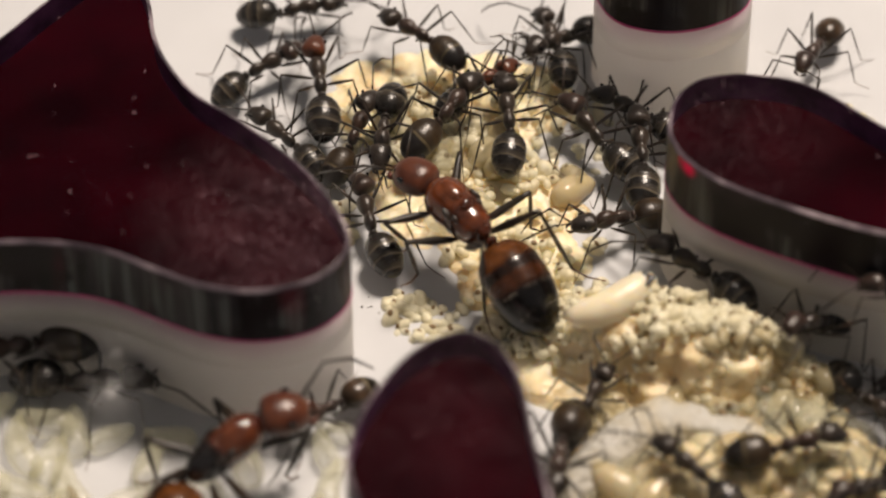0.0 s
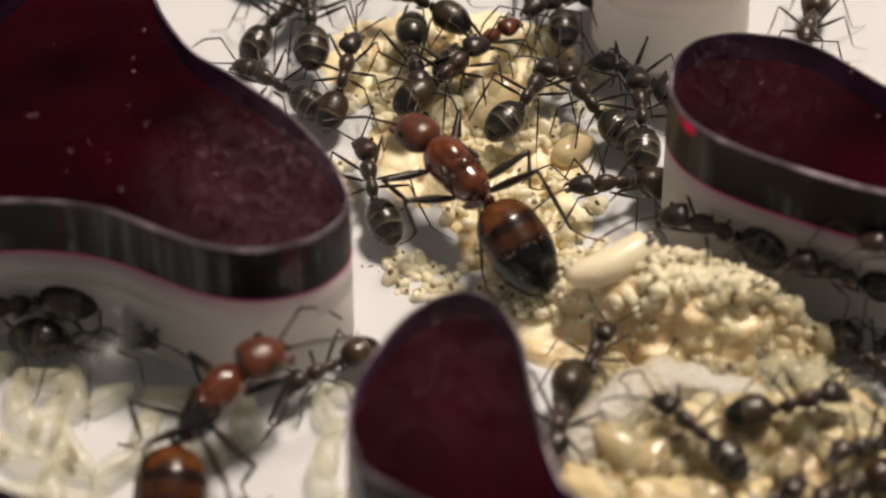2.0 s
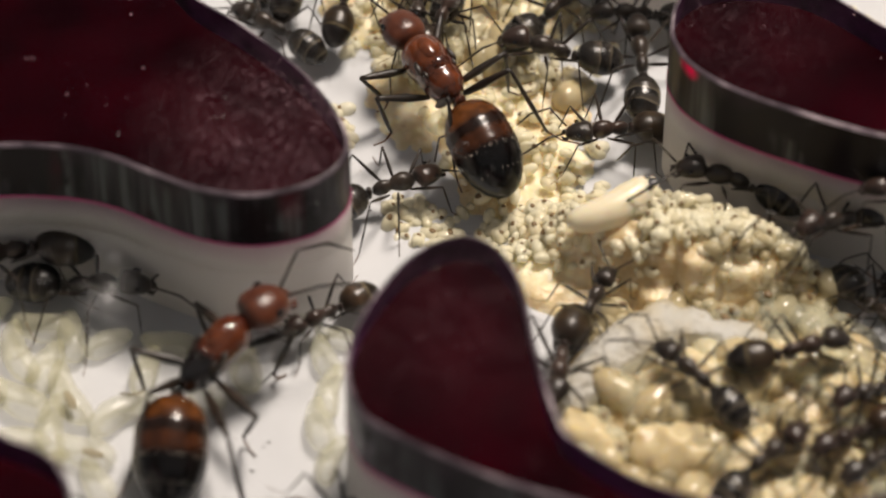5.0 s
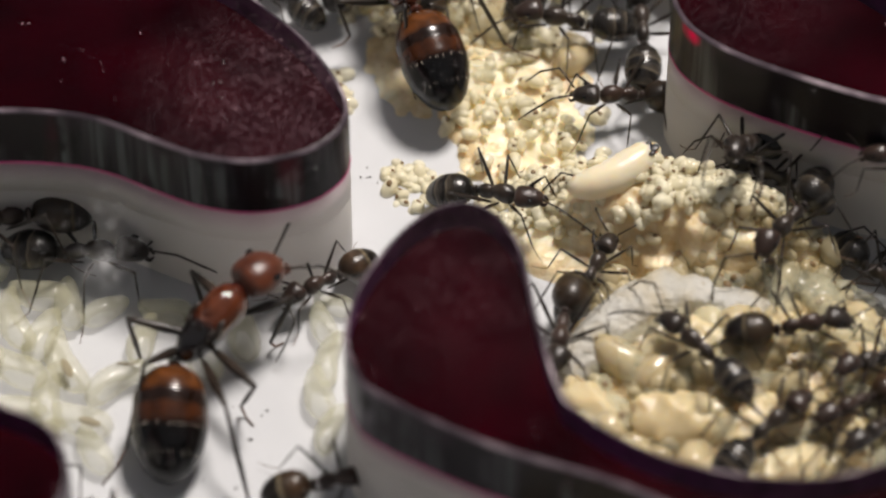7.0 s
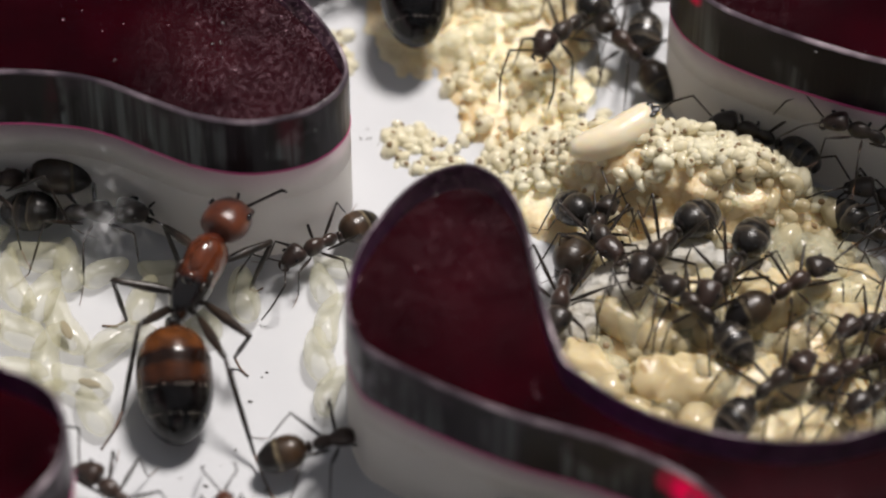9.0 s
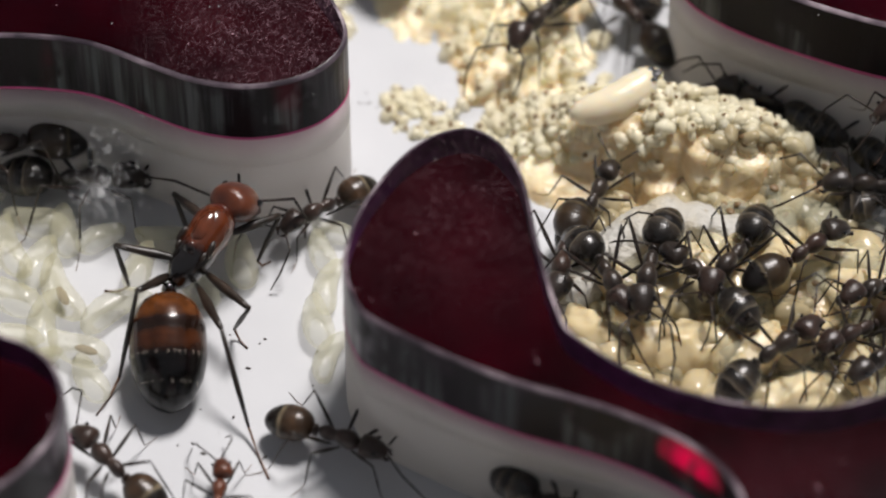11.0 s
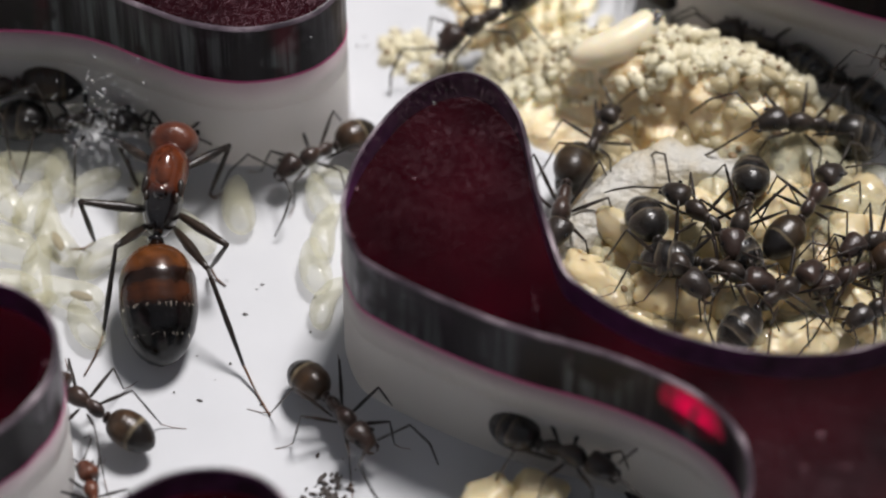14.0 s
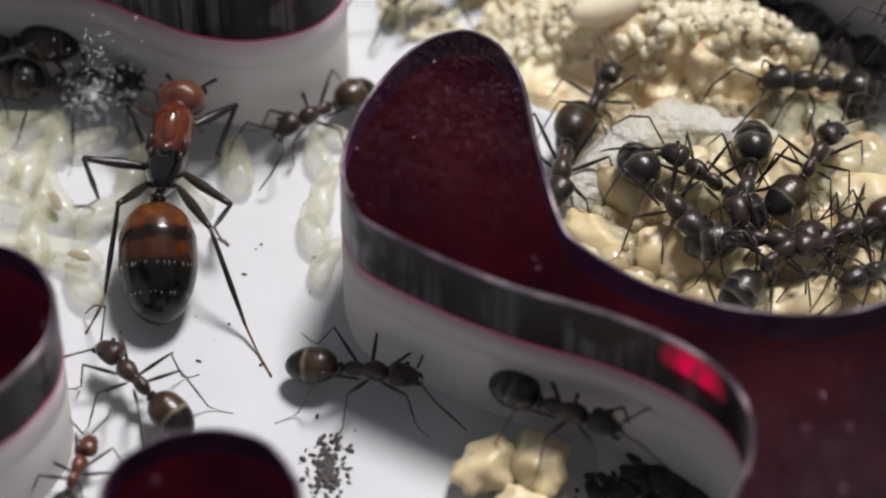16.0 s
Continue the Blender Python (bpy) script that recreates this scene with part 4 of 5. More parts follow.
def build_ant(ob, spec, feet_seed, mats, feet=None, rise=6.0):
    """Parts of an ant round its waist or thorax: sizes in millimetres."""
    rnd = random.Random(feet_seed)
    s = spec["size"]
    q = spec["queen"]
    m_head, m_thorax, m_gaster = mats
    sway, glance = (0, 0) if q else (rnd.uniform(-16, 16), rnd.uniform(-22, 22))
    zt = spec["height"]
    # thorax, seen from the waist forward
    y0, y1 = spec["waist"], spec["neck"]
    T = y1 - y0
    body = pose(0, y0 * MM, zt * MM, rise)
    prof = [(0.0, 0.10, 0.5), (0.05, 0.24, 0.66), (0.14, 0.33, 0.88), (0.26, 0.35, 0.92), (0.37, 0.29, 0.74), (0.42, 0.25, 0.62), (0.47, 0.31, 0.82), (0.58, 0.42, 1.04), (0.72, 0.50, 1.12), (0.85, 0.45, 0.98), (0.94, 0.28, 0.64), (1.0, 0.13, 0.32)]
    if q:
        prof = [(0.0, 0.10, 0.35), (0.05, 0.22, 0.55), (0.18, 0.38, 0.80), (0.3, 0.44, 0.88), (0.36, 0.44, 0.86), (0.42, 0.46, 1.0), (0.47, 0.45, 1.02), (0.5, 0.44, 0.98), (0.62, 0.47, 1.06), (0.78, 0.48, 1.02), (0.9, 0.38, 0.80), (0.97, 0.22, 0.5), (1.0, 0.12, 0.3)]
    W = spec["thorax_w"]
    rings = [(T * t, W * w, W * h * 0.52, W * h * 0.5, 0.0 if q else 0.10 * W * math.sin(math.pi * t)) for t, w, h in prof]
    part("thorax", mesh_from("thorax", *lathe(rings, 18), m_thorax), ob, "", body)
    # waist scale
    node_v, node_f = egg_shape(0.20 * s, 0.12 * s, 0.30 * s, 8, 10)
    part("waist", mesh_from("waist", node_v, node_f, m_thorax), ob, "", pose(0, (y0 - 0.14 * s) * MM, (zt - 0.05 * s) * MM))
    # abdomen
    L, GW = spec["gaster"]
    g = part("gaster", mesh_from("gaster", *lathe(gaster_rings(L, GW, GW * 0.92, (0.3, 0.55, 0.75, 0.9), 2.55 if q else 2.2), 28), m_gaster), ob, "", pose(0, (y0 - 0.22 * s) * MM, (zt + 0.02 * s) * MM, spec["droop"], 0, sway))
    # head with eyes, jaws and feelers
    HL, HW = spec["head"]
    hr = [(-0.5, 0.10, 0.08), (-0.49, 0.27, 0.20), (-0.45, 0.37, 0.28), (-0.37, 0.44, 0.34), (-0.22, 0.49, 0.38), (-0.04, 0.50, 0.40), (0.15, 0.47, 0.38), (0.31, 0.40, 0.32), (0.43, 0.28, 0.22), (0.5, 0.13, 0.09)]
    if not q:
        hr = [(-0.5, 0.12, 0.08), (-0.49, 0.33, 0.20), (-0.44, 0.45, 0.28), (-0.34, 0.50, 0.34), (-0.18, 0.50, 0.37), (0.0, 0.47, 0.36), (0.18, 0.41, 0.32), (0.34, 0.34, 0.26), (0.45, 0.25, 0.18), (0.5, 0.15, 0.09)]
    h = part("head", mesh_from("head", *lathe([(HL * a, HW * b, HL * c, HL * c * 0.9, 0.0) for a, b, c in hr], 20), m_head), ob, "",
             body @ pose(0, (T + HL * 0.5) * MM, 0.02 * s * MM, spec["nod"] - rise * 0.6, 0, glance))
    for side in (-1, 1):
        e = egg_shape(0.06 * HW, 0.10 * HW, 0.08 * HW, 6, 8)
        part("eye", mesh_from("eye", *e, M_EYE), h, "", pose(side * HW * 0.43 * MM, HL * 0.06 * MM, HL * 0.2 * MM))
        jaw = tube([(side * HW * 0.22, HL * 0.42, -0.05 * HL), (side * HW * 0.24, HL * 0.56, -0.08 * HL), (side * HW * 0.05, HL * 0.68, -0.1 * HL)], [0.09 * HW, 0.08 * HW, 0.03 * HW])
        part("mandible", mesh_from("mandible", *jaw, m_head), h)
        part("antenna", antenna_mesh(side, rnd.uniform(0.85, 1.15), rnd.uniform(0.45, 1.0), spec["feeler"]), h)
    # legs: front, middle and hind pair
    for i, (fy, fx, fe, ti) in enumerate(spec["legs"]):
        for k, side in enumerate((-1, 1)):
            hip = tuple((body @ Vector((side * W * 0.30 * MM, T * spec["hips"][i] * MM, -W * 0.36 * MM))) / MM)
            foot = (side * fx * rnd.uniform(0.85, 1.15), fy + rnd.uniform(-0.4, 0.4) * s, 0.0)
            if feet:
                foot = (*feet[2 * i + k], 0.0)
            at, a, b, c = leg_meshes("leg", hip, foot, fe, ti, spec["leg_r"])
            leg = part("leg", a, ob, "", pose(at.x * MM, at.y * MM, at.z * MM))
            part("shin", b, leg)
            part("foot", c, leg, "rusty foot" if q else "")
    if q:
        # wing scars and the ridge between the plates of the back
        for side in (-1, 1):
            scar = egg_shape(0.13, 0.34, 0.16, 8, 8)
            part("wing_scar", mesh_from("wing_scar", *scar, M_LEG), ob, "black wing scar", body @ pose(side * W * 0.40 * MM, T * 0.50 * MM, W * 0.30 * MM, 12, 0, side * 8))
            part("wing_scar", mesh_from("wing_scar", *egg_shape(0.1, 0.22, 0.12, 8, 8), M_LEG), ob, "black wing scar", body @ pose(side * W * 0.34 * MM, T * 0.39 * MM, W * 0.30 * MM))
        hairs = []
        for at, many, turn in ((0.56, 13, 0.0), (0.78, 10, 0.1)):
            for k in range(many):
                a = radians(-62 + 124 * (k + 0.9 * rnd.random()) / many) + turn
                r = GW / 2 * (1.02 if at < 0.7 else 0.80)
                p = Vector((r * math.sin(a), -L * at, r * 0.93 * math.cos(a) - 0.11 * GW * at * at))
                hairs.append(tube([p, p + Vector((0.02 * math.sin(a), -rnd.uniform(0.05, 0.22), 0.07))], [0.011, 0.005], 4))
        part("bristles", mesh_from("bristles", *merge(*hairs), M_BRISTLE), g, "rows of short pale bristles")
        shield = [(T * t, W * w, W * h * 0.535, W * 0.1, 0.0) for t, w, h in ((0.485, 0.06, 0.90), (0.495, 0.22, 0.99), (0.53, 0.31, 1.05), (0.62, 0.37, 1.09), (0.72, 0.37, 1.07), (0.80, 0.30, 1.02), (0.83, 0.20, 0.96), (0.84, 0.06, 0.90))]
        part("back_shield", mesh_from("back_shield", *lathe(shield, 22), m_thorax), ob, "shiny domed shield of the back", body)
        plate = [(T * t, W * w, W * h * 0.52, W * 0.1, 0.0) for t, w, h in ((0.335, 0.12, 0.9), (0.35, 0.24, 0.98), (0.40, 0.30, 1.07), (0.45, 0.28, 1.10), (0.475, 0.2, 1.04))]
        part("back_plate", mesh_from("back_plate", *lathe(plate, 18), m_thorax), ob, "", body)
    return g, h


WORKER = dict(size=1.0, queen=False, height=1.15, waist=-0.78, neck=0.80, thorax_w=0.68, gaster=(1.85, 1.30), droop=6, head=(1.02, 0.88), nod=-16, feeler=1.1, leg_r=0.58,
              hips=(0.82, 0.55, 0.34), legs=[(2.1, 1.4, 1.3, 1.35), (-0.1, 2.3, 1.45, 1.6), (-2.6, 2.0, 1.75, 2.1)])
QUEEN = dict(size=1.75, queen=True, height=2.55, waist=0.15, neck=3.75, thorax_w=1.72, gaster=(4.5, 2.85), droop=19, head=(1.9, 1.84), nod=0, feeler=1.7, leg_r=1.6,
             hips=(0.80, 0.32, 0.16), legs=[(5.2, 2.5, 2.2, 2.3), (1.4, 3.3, 2.6, 2.5), (-3.6, 3.5, 3.0, 3.8)])

KINDS = {"a": (1, (M_ANT, M_ANT, M_GASTER), "glossy black worker ant with a finely banded abdomen"),
         "b": (2, (M_RUST, M_ANT, M_GASTER), "black worker ant with a rusty brown head"),
         "c": (3, (M_ANT, M_ANT, M_GASTER), "black worker ant with tucked legs"),
         "d": (4, (M_ANT, M_RUST, M_AMBER), "brown-black worker ant with an amber-sheened abdomen"),
         "e": (5, (M_RUST, M_RUST, M_HONEY), "brown worker ant with a dark tipped amber abdomen"),
         "r": (6, (M_RED, M_RED, M_GASTER), "small reddish worker ant"),
         "f": (7, (M_RED, M_ANT, M_GASTER), "black worker ant with a bright red-brown head")}
made_kinds = {}


def worker(kind, size=1.0, label=""):
    seed, mats, text = KINDS[kind]
    if kind not in made_kinds:
        ob = root("worker_ant", text, "ant", "worker ants")
        build_ant(ob, WORKER, seed, mats)
        made_kinds[kind] = ob
    else:
        ob = copy_thing(made_kinds[kind], Matrix())
    ob.scale = (size, size, size)
    if label:
        tagged(ob, label)
    return ob


def queen(label, seed, size, feet, thorax, rise, wide):
    ob = root("queen_ant", label, "ant", "queen ants")
    g, h = build_ant(ob, dict(QUEEN, thorax_w=wide), seed, (M_QHEAD, thorax, M_QGASTER), feet, rise)
    ob.scale = (size, size, size)
    return ob, g, h


q1 = queen("large orange-red queen ant with a black banded abdomen on brood", 41, 0.93,
           [(-1.9, 3.4), (2.4, 4.8), (-3.0, 1.9), (3.9, 0.6), (-1.6, -2.3), (3.9, -3.0)], M_QTHORAX, 5.0, 2.05)
q2 = queen("large red queen ant rearing up on the white plaster floor", 42, 1.0,
           [(-1.8, 3.9), (1.4, 4.2), (-3.35, 0.9), (2.3, 0.3), (-1.7, -4.4), (5.1, -5.0)], M_QDARK, 20.0, 1.64)
ant_a1 = worker("f", 1.15)
ant_a2 = worker("b", 1)
ant_a15 = worker("c", 1)
ant_a19 = worker("d", 1.0)
ant_a3 = worker("c", 1.05)
ant_a4 = worker("d", 1.1)
ant_a5 = worker("a", 1.1)
ant_a8 = worker("b", 1.1)
ant_a6 = worker("d", 1.0)
ant_a6b = worker("r", 0.95)
ant_a7 = worker("a", 1.0)
ant_a9 = worker("c", 1.15)
ant_a10 = worker("d", 1.05)
ant_a11 = worker("a", 1.15)
ant_a12 = worker("b", 1.1)
ant_b4 = worker("d", 1.05)
ant_b5 = worker("c", 1.05)
ant_b6 = worker("b", 1.1)
ant_d5 = worker("a", 1.1)
ant_d6 = worker("a", 1.0)
ant_h3 = worker("b", 0.95)
ant_i1 = worker("a", 1.0)
ant_g1 = worker("e", 1.05)
ant_g2 = worker("e", 1.05)
ant_g3 = worker("r", 0.85)
ant_g4 = worker("c", 1.1)
ant_w1 = worker("d", 1.35)
ant_w2 = worker("c", 1.25)
ant_w3 = worker("e", 0.95)
ant_a17 = worker("c", 0.95)
ant_a18 = worker("d", 1.15)
ant_w4 = worker("b", 1.1)
ant_a13 = worker("e", 0.95)
ant_a14 = worker("a", 1.0)
ant_a16 = worker("a", 1.0)
ant_a20 = worker("a", 1.0)
ant_x1 = worker("b", 1.0)
ant_x2 = worker("c", 1.0)
ant_x4 = worker("e", 1.0)
ant_y1 = worker("a", 1.0)
ant_y2 = worker("a", 1.0)


def ground_at(x, y):
    return hill(x, y) + 0.35 * min(1.0, hill(x, y) * 2)


def whole(rows):
    """Rows from the clip's start to its end."""
    rows = list(rows)
    if rows[0][0] > 0:
        rows.insert(0, (0.0, *rows[0][1:]))
    if rows[-1][0] < 16:
        rows.append((16.0, *rows[-1][1:]))
    return rows


def ant_walk(ob, rows, gait=True):
    """rows: seconds, millimetres across and ahead, the heading in degrees and the lift above the ground; places and
    lifts fit the camera's view.
    """
    out = []
    rows = whole(rows)
    for t, x, y, h, *up in rows:
        a = radians(h)
        fz, bz = ground_at(x - math.sin(a) * 1.5, y + math.cos(a) * 1.5), ground_at(x + math.sin(a) * 1.5, y - math.cos(a) * 1.5)
        tilt = math.degrees(math.atan2(fz - bz, 3.0)) * 0.7
        lift = up[0] if up else 0.0
        out.append((t, pose(x * MM, y * MM, (max((fz + bz) / 2, ground_at(x, y)) + lift) * MM) @ pose(0, 0, 0, 0, 0, h) @ pose(0, 0, 0, tilt)))
    walk(ob, out)
    if gait:
        step_legs(ob, rows)
        wave_feelers(ob, rows[0][1])


def step_legs(ob, rows):
    """Legs swing in two sets of three as the ant goes or turns."""
    phase, keys = rows[0][1], [(0.0, 0.0)]
    for a, b in zip(rows, rows[1:]):
        way = math.hypot(b[1] - a[1], b[2] - a[2]) + abs(b[3] - a[3]) * 0.025
        if way < 0.35:
            continue
        steps = max(2, min(14, round(way * 2.2)))
        for k in range(1, steps + 1):
            t = a[0] + (b[0] - a[0]) * k / steps
            phase += way / steps * 2.6
            keys.append((t, math.sin(phase)))
    if len(keys) < 3:
        return
    keys.append((16.0, keys[-1][1])) if keys[-1][0] < 16 else None
    legs = [c for c in ob.children if c.name.split(".")[0] == "leg"]
    for i, leg in enumerate(legs):
        place = leg.matrix_basis.translation.copy()
        sign = 1 if (i // 2 + i) % 2 else -1
        swing = sign * (16 if place.x < 0 else -16)
        walk(leg, [(t, Matrix.Translation(place) @ pose(0, 0, 0, 0, 0, swing * s * (0.6 if i > 3 else 1))) for t, s in keys])


def wave_feelers(ob, seed):
    rnd = random.Random(int(seed * 100))
    head = [c for c in ob.children if c.name.split(".")[0] == "head"][0]
    for c in head.children:
        if c.name.split(".")[0] == "antenna":
            keys, t = [], 0.0
            while t < 16.0:
                keys.append((t, pose(0, 0, 0, rnd.uniform(-10, 10), 0, rnd.uniform(-14, 14))))
                t += rnd.uniform(0.5, 1.1)
            keys.append((16.0, keys[-1][1]))
            walk(c, keys)


def queen_walk(q, rows, nods):
    ob, g, h = q
    ant_walk(ob, [r[:4] for r in rows], False)
    away = Matrix.Translation((0, QUEEN["head"][0] * 0.5 * MM, 0))
    neck = h.matrix_basis @ away.inverted()
    walk(h, [(t, neck @ pose(0, 0, 0, nod, 0, yaw) @ away) for t, nod, yaw in nods])
    wave_feelers(ob, rows[0][1])
    base = g.matrix_basis.copy()
    rows = whole(rows)
    walk(g, [(r[0], Matrix.Translation(base.translation) @ pose(0, 0, 0, 0, 0, r[4]) @ pose(0, 0, 0, QUEEN["droop"])) for r in rows])
    # the feet hold their ground while the body turns
    rest = rows[q_rest[ob.name]][3]
    for leg in [c for c in ob.children if c.name.split(".")[0] == "leg"]:
        place = leg.matrix_basis.translation.copy()
        walk(leg, [(r[0], Matrix.Translation(place) @ pose(0, 0, 0, 0, 0, max(-35, min(35, (rest - r[3]) * 0.75)))) for r in rows])


# the lens is pulled along with the worker that crosses the brood heap
cam.data.dof.focus_object = ant_w4

q_rest = {q1[0].name: 1, q2[0].name: -1}


def motions():
    queen_walk(q1, [(0, 1.78, 5.28, 41, -7), (1.5, 1.71, 5.3, 36, -2), (2.5, 1.62, 5.3, 43, -7), (4, 1.22, 6.01, 41, -7), (6.5, -0.65, 9.7, 20, 1), (7, -1.11, 10.31, 23, -3), (8, -1.32, 11.31, 23, -12), (9, -1.35, 11.46, 27, -23), (11.5, -2.31, 13.63, 20, -13)], [(0.0, -12, 12), (1.5, -12, 8), (3.5, -8, 0), (6.5, -10, -5), (16.0, -10, -5)])
    queen_walk(q2, [(0, -9.8, -6.01, -56, 50), (1.5, -10.01, -6.26, -40, 37), (2.5, -10.01, -6.01, -43, 41), (4, -9.88, -6.11, -46, 42), (6.5, -9.89, -6.52, -41, 40), (7, -9.89, -6.39, -43, 42), (8, -9.91, -6.51, -31, 31), (9, -9.97, -6.33, -26, 31), (11.5, -10, -6.36, -37, 39), (12.5, -10.14, -6.35, -39, 41), (13.5, -10.29, -6.71, -8, 12), (14.5, -10.39, -6.54, -8, 13), (16, -10.23, -6.55, -11, 13)], [(0.0, -12, -22), (2.0, -14, -25), (4.0, -14, -15), (6.5, -18, -5), (9.0, -25, 0), (11.5, -58, 0), (13.5, -62, 2), (16.0, -62, 4)])
    ant_walk(ant_a1, [(0, -5.11, 15.17, 8), (1.5, -5.49, 16.59, 8), (2.5, -5.54, 16.65, 4), (3.5, -6.1, 16.82, 4), (4, -6.47, 16.59, 3)])
    ant_walk(ant_a2, [(0, -7.32, 16.4, -59), (1.5, -6.72, 16.69, -50), (2.5, -6.56, 17.1, -38), (4, -6.31, 16.97, -36)])
    ant_walk(ant_a15, [(0, -6.63, 12.64, 46), (1.5, -7.04, 13.28, 60)])
    ant_walk(ant_a19, [(0, -3.41, 12.81, -21), (1.5, -3.97, 13.41, -21), (2.5, -3.97, 13.84, -5), (4, -3.97, 14.75, -5)])
    ant_walk(ant_a3, [(0, -2.44, 11.98, -185), (0.8, -1.76, 12.63, -169), (1.5, -1.3, 13.48, -170), (4, -1.03, 13.26, -180)])
    ant_walk(ant_a4, [(0, 0.37, 13.24, -34), (1.5, 0.37, 13.29, -40), (2.5, 0.39, 12.88, -47), (4, 0.29, 12.96, -38), (6.5, -0.06, 13.37, -13)])
    ant_walk(ant_a5, [(0, 2.62, 13.1, 6), (1.5, 3.22, 12.2, -21), (2.5, 3.79, 11.86, -33), (4, 4.48, 13.83, -43), (6.5, 4.78, 13.92, -39)])
    ant_walk(ant_a8, [(0, 5.91, 12.76, 35), (1.5, 6.05, 12.45, 28), (2.5, 5.04, 12.02, 49), (4, 4.1, 11.07, 85), (6.5, 4.46, 11.91, 65), (8, 4.95, 8.47, 137), (9, 4.73, 8.11, 139), (11.5, 3.37, 6.28, 143), (12.5, 2.66, 4.77, 126), (13.5, 2.19, 4.35, 134), (14.5, 1.17, 4.39, 112), (16, 0.05, 4.63, 111)])
    ant_walk(ant_a6, [(0, -1.11, 17.45, 52), (1.5, -1.22, 17.01, 62)])
    ant_walk(ant_a6b, [(0, 1.68, 14.72, -54), (1.5, 1.73, 14.63, -60), (2.5, 1.6, 14.84, -52), (4, 1.36, 14.91, -48)])
    ant_walk(ant_a7, [(0, 4.53, 17.33, -229), (1.5, 4.5, 17.16, -234)])
    ant_walk(ant_a9, [(0, 8.04, 11.85, 4), (2, 8.01, 11.69, 4), (4, 7.98, 11.52, 4), (6.5, 7.91, 11.36, 4), (9, 8.01, 10.98, 1)])
    ant_walk(ant_a10, [(0, 6.55, 7.59, -243), (2.5, 6.43, 7.28, -251), (4, 6.31, 7.21, -250), (6.5, 6.52, 7.23, -246), (8.5, 7.15, 8.01, -319), (9, 7.12, 8.15, -319)])
    ant_walk(ant_a11, [(0, 9.73, 4.18, 56, 1.7), (1.5, 10.45, 3.62, 73, 2.3), (2.5, 10.38, 3.64, 71, 1.8), (4, 10.4, 3.64, 74, 1.7), (6.5, 11.38, 3.06, 130, 0.1), (7, 11.16, 1.63, 149), (8, 9.71, -1.76, 134), (9, 8.11, -3.35, 145), (11.5, 7.5, -6.57, 184), (12.5, 7.73, -7.52, 217), (13.5, 8.32, -8.3, 205), (14.5, 8.27, -7.5, 218), (16, 8.15, -7.27, 215)])
    ant_walk(ant_a12, [(0, 13.88, 0.88, -232), (1.5, 14.5, 1.74, -270, 1), (2.5, 15.13, 1.43, -283, 1.8), (4, 15.22, 1.41, -270, 1.8), (6.5, 13.45, -0.05, -215), (7, 13.09, -0.35, -219), (8, 11.7, -2.63, -218), (9, 10.56, -4.48, -215), (11.5, 10.56, -5.51, -216), (12.5, 10.91, -5.6, -207), (13.5, 10.94, -5.97, -197), (14.5, 10.83, -6.09, -198), (16, 10.98, -6.4, -195)])
    ant_walk(ant_b4, [(6.5, 13.35, -4.68, -73), (7, 13.25, -5.11, -80), (8, 13.21, -4.86, -62), (9, 12.87, -5.09, -53), (11.5, 13.46, -4.97, -50), (12.5, 13.52, -5.3, -35), (13.5, 13.45, -5.32, -32), (14.5, 13.44, -5.33, -31), (16, 13.43, -5.34, -31)])
    ant_walk(ant_b5, [(4, 9.33, -5.78, 47), (7, 9.42, -6.03, 45), (9, 9.36, -6.1, 45), (11.5, 9.44, -6.15, 48), (13.5, 9.46, -6, 46), (16, 9.43, -5.99, 51)])
    ant_walk(ant_b6, [(7, 12, -9.54, -51), (11.5, 12.14, -9.35, -55), (16, 12.04, -9.45, -52)])
    ant_walk(ant_d5, [(9, 18.84, -0.6, 85), (11.5, 15.01, -0.9, 96), (12.5, 14.14, -0.95, 96), (13.5, 13.59, -1.1, 99), (14.5, 13.1, -1.2, 94), (16, 13.37, -1.1, 98)])
    ant_walk(ant_d6, [(8, 16.7, -1.43, -135), (11.5, 17.46, -0.97, -68), (13.5, 17.34, -0.71, -68)])
    ant_walk(ant_h3, [(6.5, 17.56, 0.76, 68, 4.2), (8, 16.59, 1.01, 66, 3.6), (9, 15.96, 1.21, 68, 3.2), (11.5, 17.89, 0.64, 104, 3.2)])
    ant_walk(ant_i1, [(0, 21.4, -2.2, 60), (4.2, 20.6, -1.4, 75), (5.6, 16.2, 0.3, 68, 0.4), (7.2, 12.4, 2.4, 62, 0.9), (8, 11.97, 2.77, 66, 0.9)])
    ant_walk(ant_g1, [(6.5, -3.7, -10.94, -86, 0.3), (8, -4.06, -10.86, -72), (9, -3.99, -10.74, -77), (11.5, -3.69, -12.34, -125), (12.5, -3.62, -12.56, -137), (13.5, -3.56, -13.51, -142), (14.5, -3.65, -13.18, -147), (16, -2.68, -13.22, -103)])
    ant_walk(ant_g2, [(9, -11.87, -13.18, 50), (11.5, -12.19, -13.04, 43), (12.5, -12.63, -12.82, 51), (13.5, -12.85, -12.91, 61), (14.5, -12.35, -12.85, 46), (16, -10.9, -13.5, 42)])
    ant_walk(ant_g3, [(11.5, -8.04, -14.45, -5), (12.5, -9.6, -16.87, 2), (13.5, -12.43, -16.77, 26), (14.5, -12.06, -16.73, -3), (16, -12.74, -17.32, -19)])
    ant_walk(ant_g4, [(12.5, 4.28, -15.86, -119, 1.1), (16, 4.3, -15.91, -117, 1.4)])
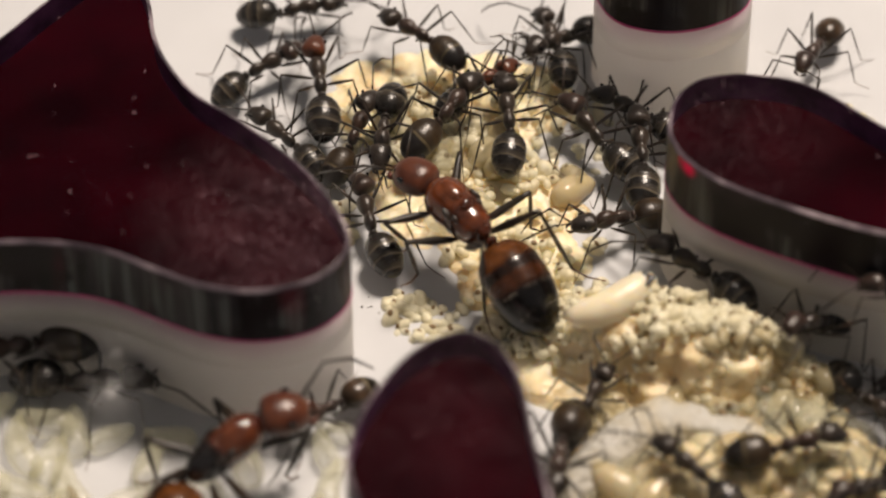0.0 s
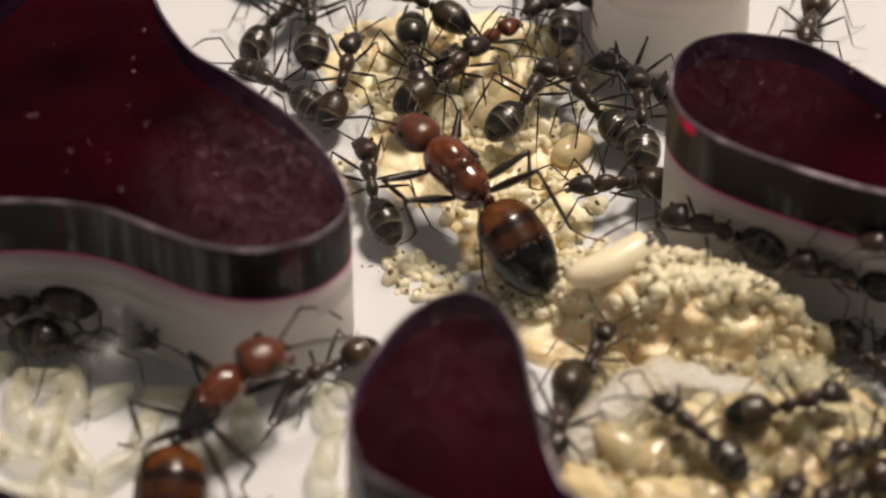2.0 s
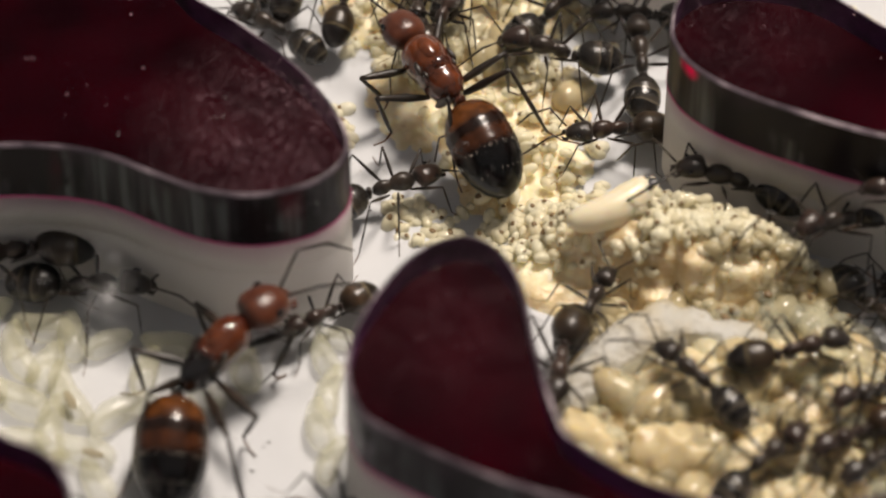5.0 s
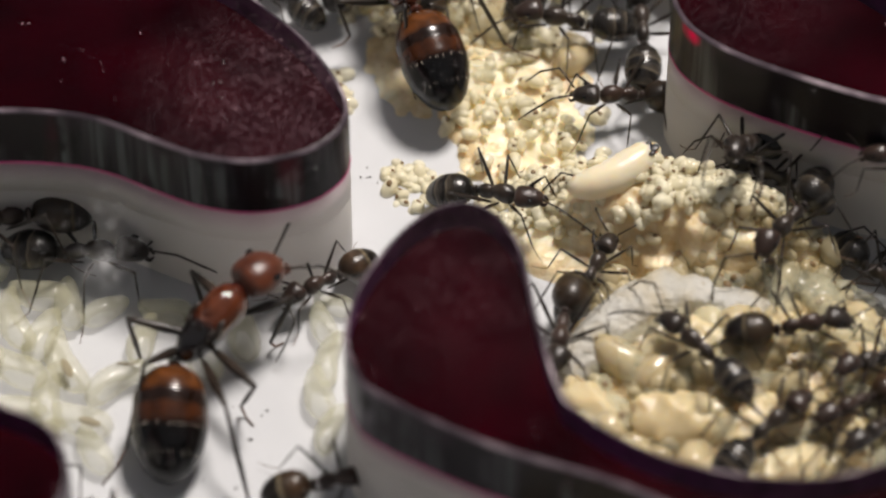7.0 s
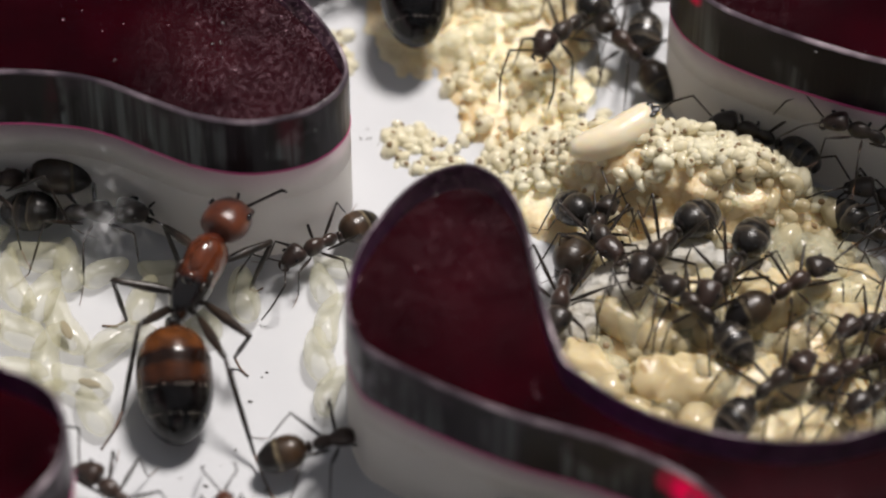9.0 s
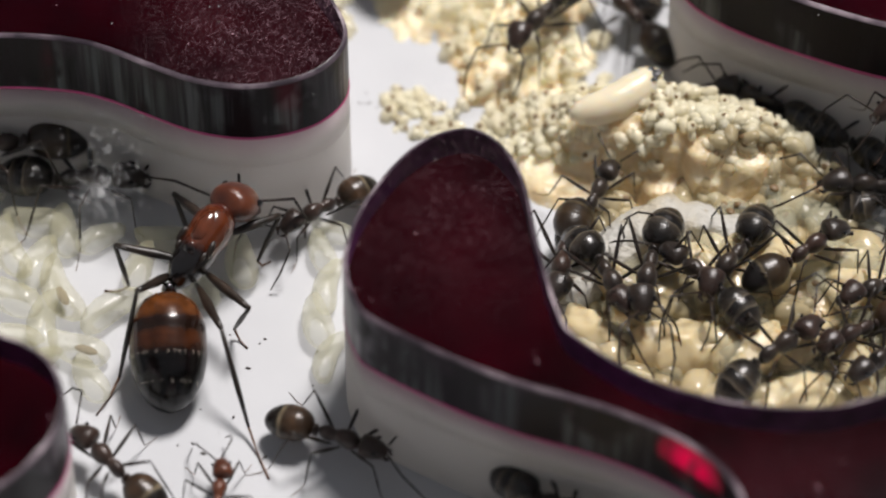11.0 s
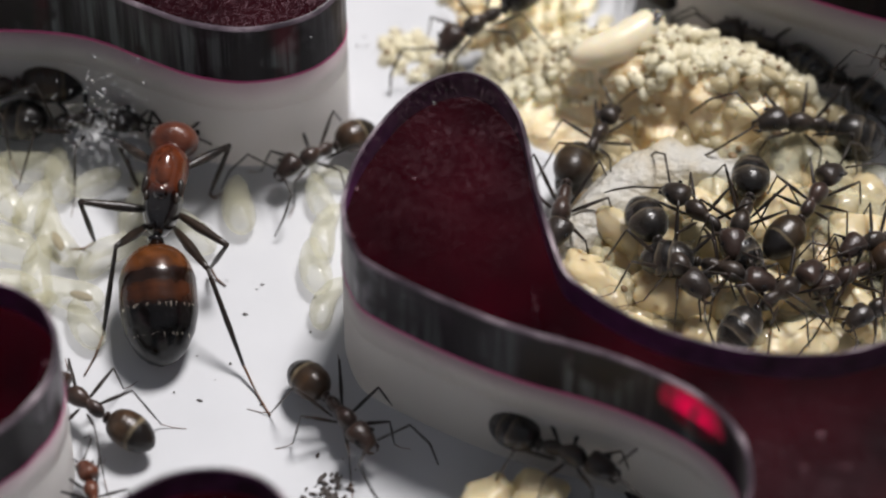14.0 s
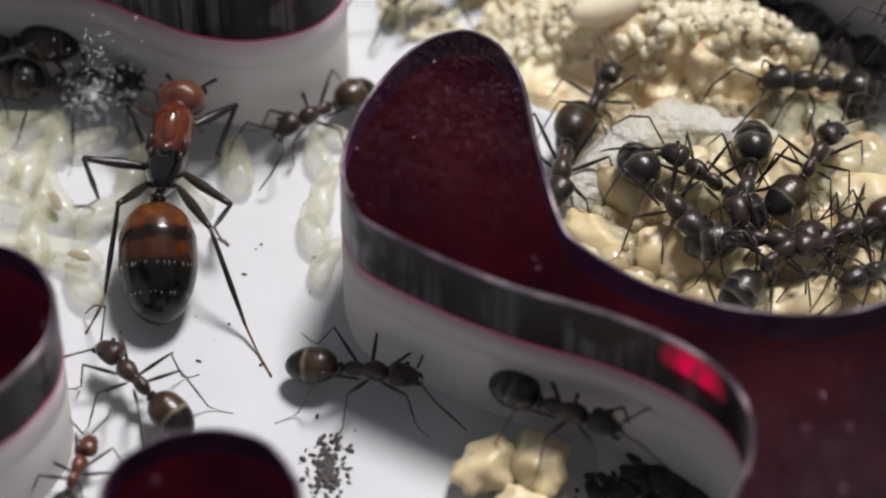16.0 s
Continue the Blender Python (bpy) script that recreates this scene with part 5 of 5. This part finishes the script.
    ant_walk(ant_w1, [(0, -17.01, 0.51, -252, 0.7)])
    ant_walk(ant_w2, [(0, -13.46, -0.38, -93)])
    ant_walk(ant_w3, [(7, -4.69, -1.61, -236)])
    ant_walk(ant_a17, [(7, 5.73, -1.39, -26)])
    ant_walk(ant_a18, [(7, 4.4, -4.7, -189)])
    ant_walk(ant_w4, [(0, -3.04, 8.25, 13), (1.5, -3.08, 8.08, 12), (2.5, -2.68, 7.73, 6), (3.5, -2.34, 6.83, -3), (4, -2.46, 5.85, -11), (5.2, -1.69, 4.53, -84), (6.5, 0.98, 2.65, -107), (7, 2.38, 2.06, -117), (8, 5.48, 0.01, -135), (9, 5.95, -2.1, -159), (11.5, 6.3, -6.4, -160), (12.5, 8.0, -6.5, -135), (13.5, 9.53, -7.96, -119), (16, 11.57, -8.93, -99)])
    ant_walk(ant_a13, [(0, 15.28, 16.75, -208), (1.5, 15.26, 15.96, -197), (2.5, 14.59, 15.61, -193), (4, 14.1, 16.22, -195)])
    ant_walk(ant_a14, [(0, -5.91, 19.67, -81)])
    ant_walk(ant_a16, [(0, 7.67, 13.9, 63), (2.5, 7.73, 13.51, 68), (4, 7.72, 13.78, 90)])
    ant_walk(ant_a20, [(0, 4.57, 17.51, 18)])
    ant_walk(ant_x1, [(12.5, 15.69, -6.3, -239), (16, 15.34, -7.81, -243)])
    ant_walk(ant_x2, [(11.5, 15.93, -9.06, -229), (16, 15.5, -9.46, -238)])
    ant_walk(ant_x4, [(9, 14.95, -8.36, -236), (16, 14.42, -8.21, -237)])
    ant_walk(ant_y1, [(0, 23.2, -2.6, 70), (6.0, 21.0, -1.5, 76), (9.4, 16.0, 0.6, 70, 0.3), (11.2, 12.4, 2.7, 74, 0.6), (14, 11.98, 2.9, 76, 0.6)])
    ant_walk(ant_y2, [(0, 24.5, -3.0, 66), (6.3, 22.0, -2.0, 70), (9.6, 17.6, 0.2, 66, 0.3), (11.2, 14.6, 1.8, 62, 0.5), (14, 14.5, 1.9, 61, 0.5)])


motions()
